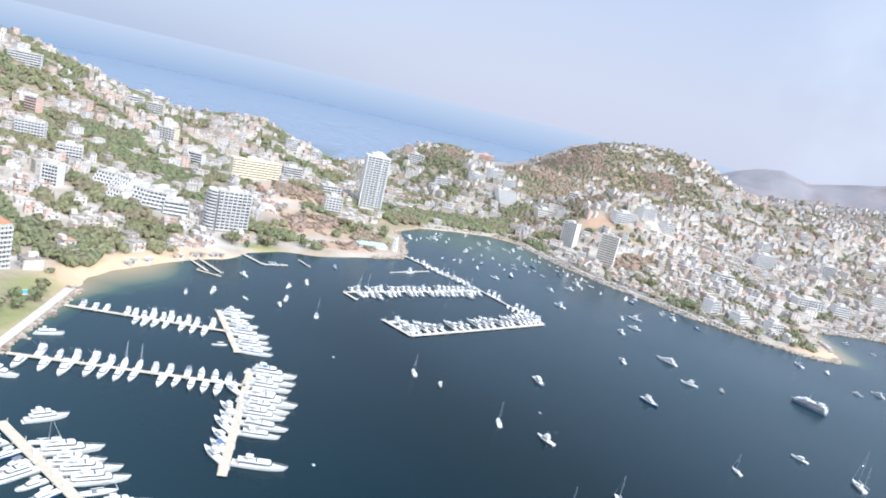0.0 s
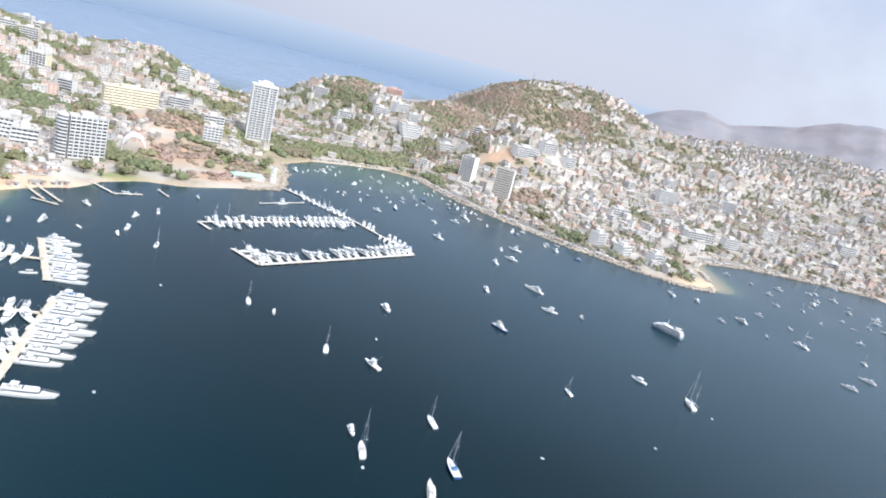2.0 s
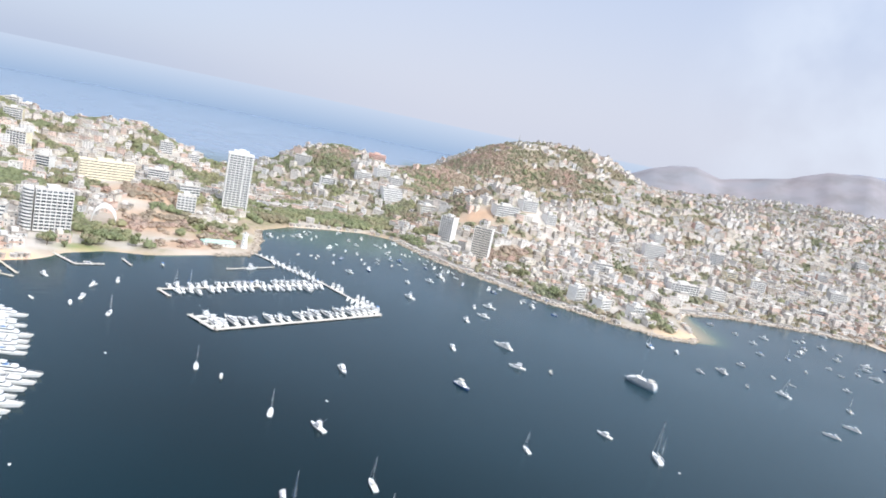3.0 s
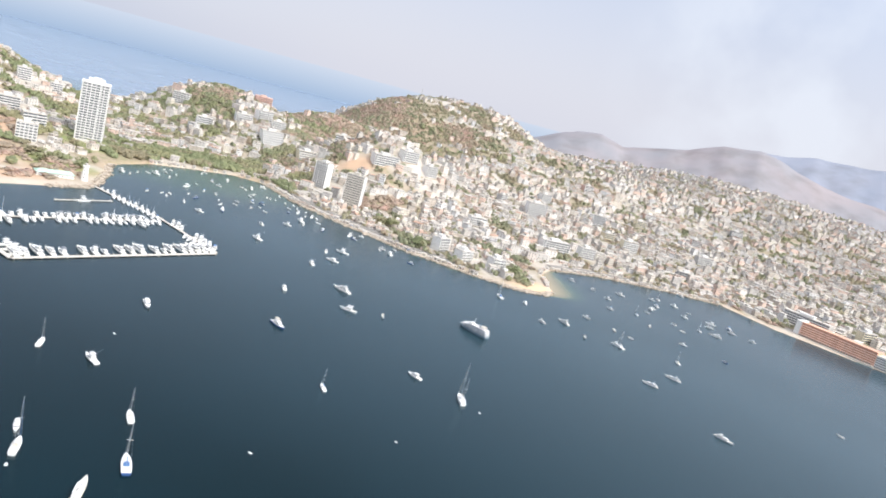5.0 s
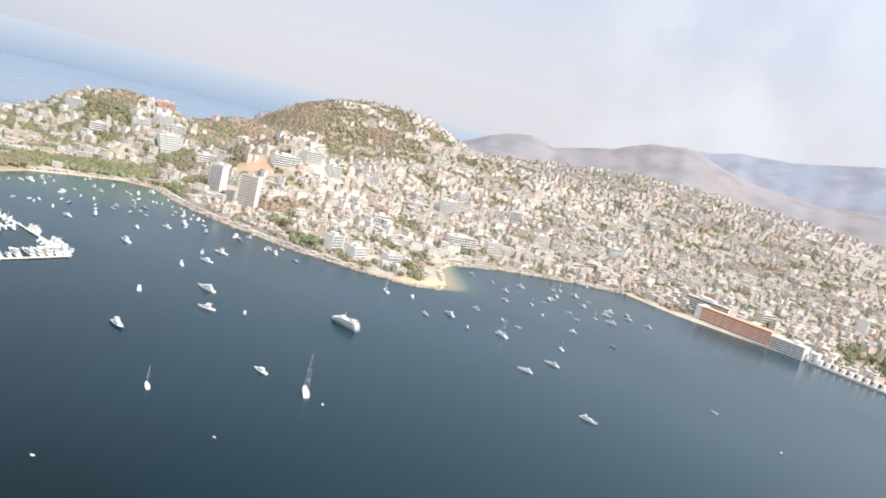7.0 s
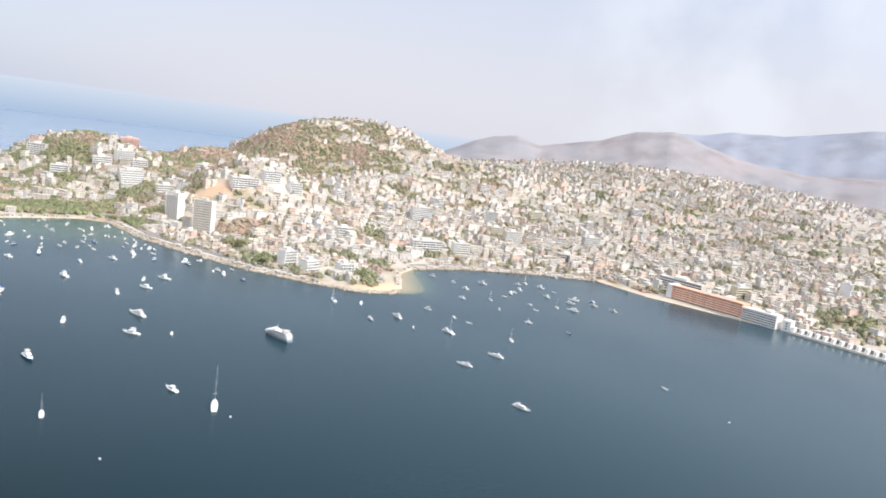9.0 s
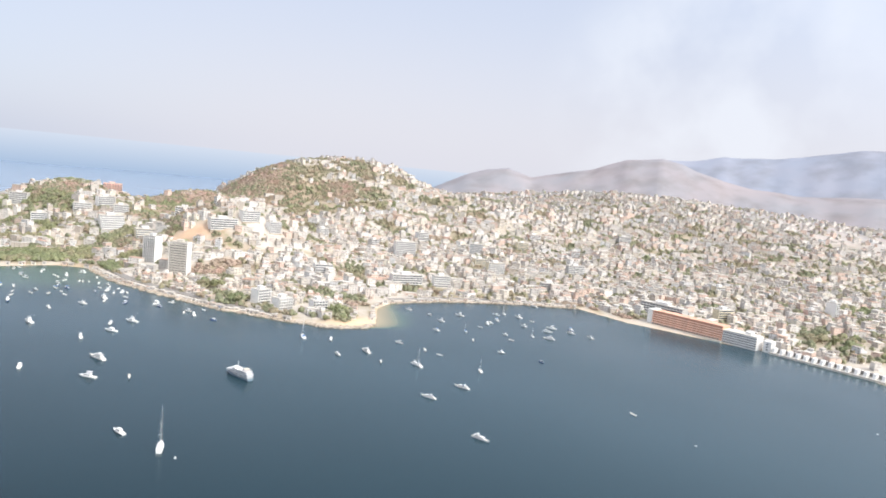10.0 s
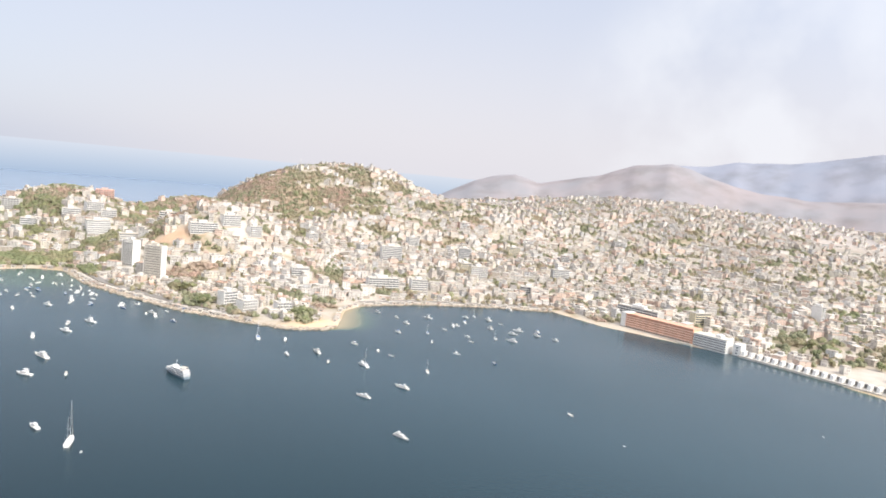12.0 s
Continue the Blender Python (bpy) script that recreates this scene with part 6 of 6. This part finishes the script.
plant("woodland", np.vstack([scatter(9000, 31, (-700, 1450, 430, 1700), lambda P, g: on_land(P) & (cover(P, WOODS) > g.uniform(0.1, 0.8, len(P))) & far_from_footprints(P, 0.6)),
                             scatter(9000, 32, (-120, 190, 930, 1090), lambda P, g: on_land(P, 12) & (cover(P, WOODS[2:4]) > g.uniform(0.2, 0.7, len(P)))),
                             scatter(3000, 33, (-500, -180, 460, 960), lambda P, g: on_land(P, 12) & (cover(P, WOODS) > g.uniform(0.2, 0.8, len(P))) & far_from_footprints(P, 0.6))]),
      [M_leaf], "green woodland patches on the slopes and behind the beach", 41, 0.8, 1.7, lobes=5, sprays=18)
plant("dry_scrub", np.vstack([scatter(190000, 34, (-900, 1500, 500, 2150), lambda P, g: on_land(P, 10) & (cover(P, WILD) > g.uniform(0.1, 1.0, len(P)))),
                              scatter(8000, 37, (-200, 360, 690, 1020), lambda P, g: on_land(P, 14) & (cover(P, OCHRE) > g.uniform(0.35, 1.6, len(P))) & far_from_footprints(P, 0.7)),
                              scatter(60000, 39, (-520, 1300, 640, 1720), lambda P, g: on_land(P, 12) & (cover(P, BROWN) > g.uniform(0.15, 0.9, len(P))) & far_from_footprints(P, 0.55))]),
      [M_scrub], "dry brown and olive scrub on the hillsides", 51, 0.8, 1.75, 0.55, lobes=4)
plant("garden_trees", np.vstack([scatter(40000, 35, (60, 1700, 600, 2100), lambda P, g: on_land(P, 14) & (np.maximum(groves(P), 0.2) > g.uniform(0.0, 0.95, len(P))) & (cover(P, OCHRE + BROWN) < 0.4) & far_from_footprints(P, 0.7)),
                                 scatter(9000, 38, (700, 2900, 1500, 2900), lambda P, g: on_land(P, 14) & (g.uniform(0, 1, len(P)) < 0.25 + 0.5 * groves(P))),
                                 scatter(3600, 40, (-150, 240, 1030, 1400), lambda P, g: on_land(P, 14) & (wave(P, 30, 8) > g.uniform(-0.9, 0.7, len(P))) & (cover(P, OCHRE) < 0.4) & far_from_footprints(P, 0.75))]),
      [M_hazed_leaf], "haze-paled garden trees between the houses of the town", 61, 0.6, 1.5, lobes=4)
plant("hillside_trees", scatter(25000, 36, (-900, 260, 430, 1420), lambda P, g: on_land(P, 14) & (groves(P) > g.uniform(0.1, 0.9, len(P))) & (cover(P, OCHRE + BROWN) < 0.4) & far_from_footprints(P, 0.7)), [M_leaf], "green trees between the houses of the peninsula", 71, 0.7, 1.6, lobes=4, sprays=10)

# ---- houses ----
def house(w, d, floors, seed, label):
    r = random.Random(seed)
    t = thing("house", Matrix.Identity(4), label, "house", "houses of the waterfront quarters")
    h = floors * 2.9
    part("wall", Geo().box(-w / 2, -d / 2, -5, w / 2, d / 2, h), M_wall, t)
    g = Geo().box(-w / 2 - 0.3, -d / 2 - 0.3, h, w / 2 + 0.3, d / 2 + 0.3, h + 0.22)
    for a in ((-w / 2, -d / 2, w / 2, -d / 2 + 0.2), (-w / 2, d / 2 - 0.2, w / 2, d / 2), (-w / 2, -d / 2, -w / 2 + 0.2, d / 2), (w / 2 - 0.2, -d / 2, w / 2, d / 2)):
        g.box(a[0], a[1], h + 0.22, a[2], a[3], h + 0.9)
    part("roof", g, M_roof, t)
    pane = window_mesh(1.5, 1.3)
    n = max(2, int(w / 4.2))
    for k in range(floors):
        for i in range(n):
            if k == 0 and i == 0:
                part("door", Geo().box(-0.5, -0.06, 0, 0.5, 0.04, 2.1).mesh("door", M_shade), None, t).location = (-w / 2 + w * 0.5 / n, -d / 2, 0)
            else:
                part("window", pane, None, t).location = (-w / 2 + w * (i + 0.5) / n, -d / 2 - 0.01, 2.9 * k + 0.95)
    part("water_tank", Geo().tube((w * 0.25, d * 0.2, h + 0.2), (w * 0.25, d * 0.2, h + 1.5), 0.6, n=8), M_shade, t, "black rooftop water tank")
    if r.random() < 0.6:
        part("rooftop_room", Geo().box(-w * 0.42, -d * 0.1, h + 0.22, -w * 0.02, d * 0.42, h + 2.7), M_wall, t)
    if r.random() < 0.5:
        part("balcony", Geo().box(-w * 0.45, -d / 2 - 1.2, h - 2.95, w * 0.4, -d / 2, h - 2.75).box(-w * 0.45, -d / 2 - 1.2, h - 2.75, w * 0.4, -d / 2 - 1.1, h - 1.9), M_roof, t)
    return t


def house_sites():
    """Candidate plots on a jittered grid, denser on flat ground."""
    g = np.random.default_rng(77)
    sites = []
    for box, step in (((-900, 1350, 330, 1300), 13.0), ((-900, 1700, 1300, 2050), 15.0), ((1350, 2300, 400, 2000), 22.0), ((700, 2900, 2050, 2900), 27.0)):
        xs, ys = np.arange(box[0], box[1], step), np.arange(box[2], box[3], step)
        X, Y = np.meshgrid(xs, ys)
        P = np.stack([X.ravel(), Y.ravel()], 1) + g.uniform(-0.36, 0.36, (X.size, 2)) * step
        d = inland(P)
        bare = np.maximum(cover(P, WILD) * 0.93, np.maximum(np.maximum(cover(P, WOODS + BROWN), cover(P, OCHRE)), groves(P) * 0.94))
        lone = g.uniform(0, 1, len(P))
        ok = (d > np.where(P[:, 0] > 560, 21, 26)) & (lone > bare) & (lone < 0.86 + 0.4 * wave(P, 55, 2)) & far_from_footprints(P, 0.82)
        ok &= ~((P[:, 0] < 20) & (P[:, 1] < 830) & (P[:, 0] > -150)) | (lone > 0.8)
        ok &= ~((P[:, 0] > 940) & (P[:, 1] < 680)) | (lone > 0.75)
        ok &= ~((P[:, 0] < -185) & (P[:, 1] < 480)) | (lone > 0.85)
        ok &= lone < 1.05 - 0.6 * np.clip((np.hypot(P[:, 0] - 345, P[:, 1]) - 1700) / 1100, 0, 1) + 0.25 * wave(P, 140, 1)
        P = P[ok]
        sites.append(np.column_stack([P, np.full(len(P), step / 13.0)]))
    return np.vstack(sites)


SITES = house_sites()
gs = np.random.default_rng(78)
Z = height(SITES[:, :2])
slope = np.stack([height(SITES[:, :2] + (6, 0)) - Z, height(SITES[:, :2] + (0, 6)) - Z], 1)
facing = np.degrees(np.arctan2(slope[:, 1], slope[:, 0])) - 90
facing = np.where(np.hypot(*slope.T) < 0.25, 12.0, np.clip(facing, -50, 50)) + gs.normal(0, 5, len(SITES)) + 14 * np.sign(wave(SITES[:, :2], 90, 6))
order = np.argsort(np.hypot(SITES[:, 0] - 150, (SITES[:, 1] - 250) * 0.9))
SINGLE = order[:175]
protos = [house(gs.uniform(8, 13), gs.uniform(8, 11), int(gs.integers(1, 3)), 300 + i, lab) for i, lab in enumerate((
    "flat-roofed plastered house with a rooftop tank", "two-storey plastered house with a flat roof", "pale flat-roofed town house with a balcony", "narrow plastered town house with a roof room",
    "low flat-roofed concrete house", "white plastered house with a parapet roof", "weathered concrete town house", "three-storey plastered town house"))]
used_houses = set()
for i in SINGLE:
    put(protos[int(gs.integers(0, len(protos)))], used_houses, SITES[i, 0], SITES[i, 1], float(facing[i]), float(gs.uniform(0.9, 1.15)), z=float(Z[i]) + 0.2)


def town_stuff(idx, name, label):
    """The rest of the town's houses: walls, flat roofs and windows in one mesh."""
    g = np.random.default_rng(79)
    n = len(idx)
    sc = SITES[idx, 2]
    w, d = g.choice([6.5, 7.5, 8, 9, 10, 11, 13, 18], n) * g.uniform(0.9, 1.1, n) * np.minimum(sc, 1.1), g.uniform(6.5, 10.5, n) * np.minimum(sc, 1.05)
    fl = g.choice([1, 1, 1, 2, 2, 2, 2, 3, 3, 4], n)
    h = fl * 2.9 + g.uniform(0, 0.8, n)
    cx, cy, z0, a = SITES[idx, 0], SITES[idx, 1], Z[idx], np.radians(facing[idx])
    # a smaller upper room on about half of them
    up = g.uniform(0, 1, n) < 0.45
    cx2, cy2 = cx[up] + g.uniform(-0.24, 0.24, up.sum()) * w[up], cy[up] + g.uniform(0, 0.2, up.sum()) * d[up]
    cx, cy = np.concatenate([cx, cx2]), np.concatenate([cy, cy2])
    z0 = np.concatenate([z0 - 4, (z0 + h)[up]])
    hh = np.concatenate([h + 4, g.uniform(2.4, 3.2, up.sum())])
    w2, d2 = w[up] * g.uniform(0.35, 0.6, up.sum()), d[up] * g.uniform(0.4, 0.65, up.sum())
    w, d, a = np.concatenate([w, w2]), np.concatenate([d, d2]), np.concatenate([a, a[up]])
    floors = np.concatenate([fl, np.ones(up.sum(), int)])
    c, s = np.cos(a), np.sin(a)

    def world(lx, ly, lz):
        return np.stack([cx[:, None] + lx * c[:, None] - ly * s[:, None], cy[:, None] + lx * s[:, None] + ly * c[:, None], lz], -1)

    V, Q, M = [], [], []
    base = 0

    def add(pts, quads, m, keep=None):
        nonlocal base
        if keep is not None:
            pts = pts[keep]
        k, nv = pts.shape[0], pts.shape[1]
        V.append(pts.reshape(-1, 3))
        Q.append((np.array(quads)[None] + base + nv * np.arange(k)[:, None, None]).reshape(-1, 4))
        M.append(np.full(k * len(quads), m))
        base += k * nv

    sx, sy = np.array([-1, 1, 1, -1, -1, 1, 1, -1]) / 2, np.array([-1, -1, 1, 1, -1, -1, 1, 1]) / 2
    top = np.array([0, 0, 0, 0, 1, 1, 1, 1])
    W, D, HH, Z0 = w[:, None], d[:, None], hh[:, None], z0[:, None]
    add(world(sx * W, sy * D, Z0 + top * HH), [(0, 1, 5, 4), (1, 2, 6, 5), (2, 3, 7, 6), (3, 0, 4, 7)], 0)
    add(world(sx * (W + 0.5), sy * (D + 0.5), Z0 + HH + top * 0.35), [(0, 1, 5, 4), (1, 2, 6, 5), (2, 3, 7, 6), (3, 0, 4, 7), (4, 5, 6, 7)], 1)
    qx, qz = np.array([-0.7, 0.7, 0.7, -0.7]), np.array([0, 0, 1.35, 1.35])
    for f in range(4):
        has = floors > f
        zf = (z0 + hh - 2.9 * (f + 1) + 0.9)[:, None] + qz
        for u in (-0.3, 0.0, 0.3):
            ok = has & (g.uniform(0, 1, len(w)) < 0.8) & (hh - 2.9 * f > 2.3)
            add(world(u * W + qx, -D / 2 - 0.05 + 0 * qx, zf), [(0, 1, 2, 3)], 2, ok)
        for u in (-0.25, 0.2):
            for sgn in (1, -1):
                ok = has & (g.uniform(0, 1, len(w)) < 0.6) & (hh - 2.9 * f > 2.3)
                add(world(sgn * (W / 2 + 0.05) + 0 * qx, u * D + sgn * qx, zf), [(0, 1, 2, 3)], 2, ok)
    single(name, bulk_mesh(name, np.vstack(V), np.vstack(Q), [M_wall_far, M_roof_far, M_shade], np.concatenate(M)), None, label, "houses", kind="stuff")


rest = np.setdiff1d(np.arange(len(SITES)), SINGLE)
town_stuff(rest[SITES[rest, 0] < 250], "hillside_houses", "crowded pale flat-roofed houses on the peninsula's slopes")
town_stuff(rest[SITES[rest, 0] >= 250], "town_houses", "crowded pale flat-roofed houses of the hillside town")


def kiosks():
    """Small stalls and sheds along the seafront."""
    rk = random.Random(21)
    g = Geo()
    for a, b, n in ((S_IN - 150, S_SPIT, 130), (float(LEN[28]), S_TERM, 90), (float(LEN[6]), float(LEN[9]), 26)):
        for i in range(n):
            p, nrm = shoreline_point(rk.uniform(a, b))
            q = p + nrm * rk.choice((rk.uniform(3.0, 4.6), rk.uniform(22.5, 26)))
            x, y = float(q[0]), float(q[1])
            z = ground_z(x, y) + 0.3
            w, d, h = rk.uniform(1.5, 3.2), rk.uniform(1.2, 2.2), rk.uniform(2.2, 3.4)
            g.box(x - w, y - d, z - 2, x + w, y + d, z + h, 0)
            g.box(x - w - 0.4, y - d - 0.4, z + h, x + w + 0.4, y + d + 0.4, z + h + 0.25, 1)
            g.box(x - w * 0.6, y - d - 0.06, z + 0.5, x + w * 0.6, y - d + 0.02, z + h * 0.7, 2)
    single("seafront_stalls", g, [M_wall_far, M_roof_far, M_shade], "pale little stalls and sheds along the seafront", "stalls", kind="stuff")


kiosks()
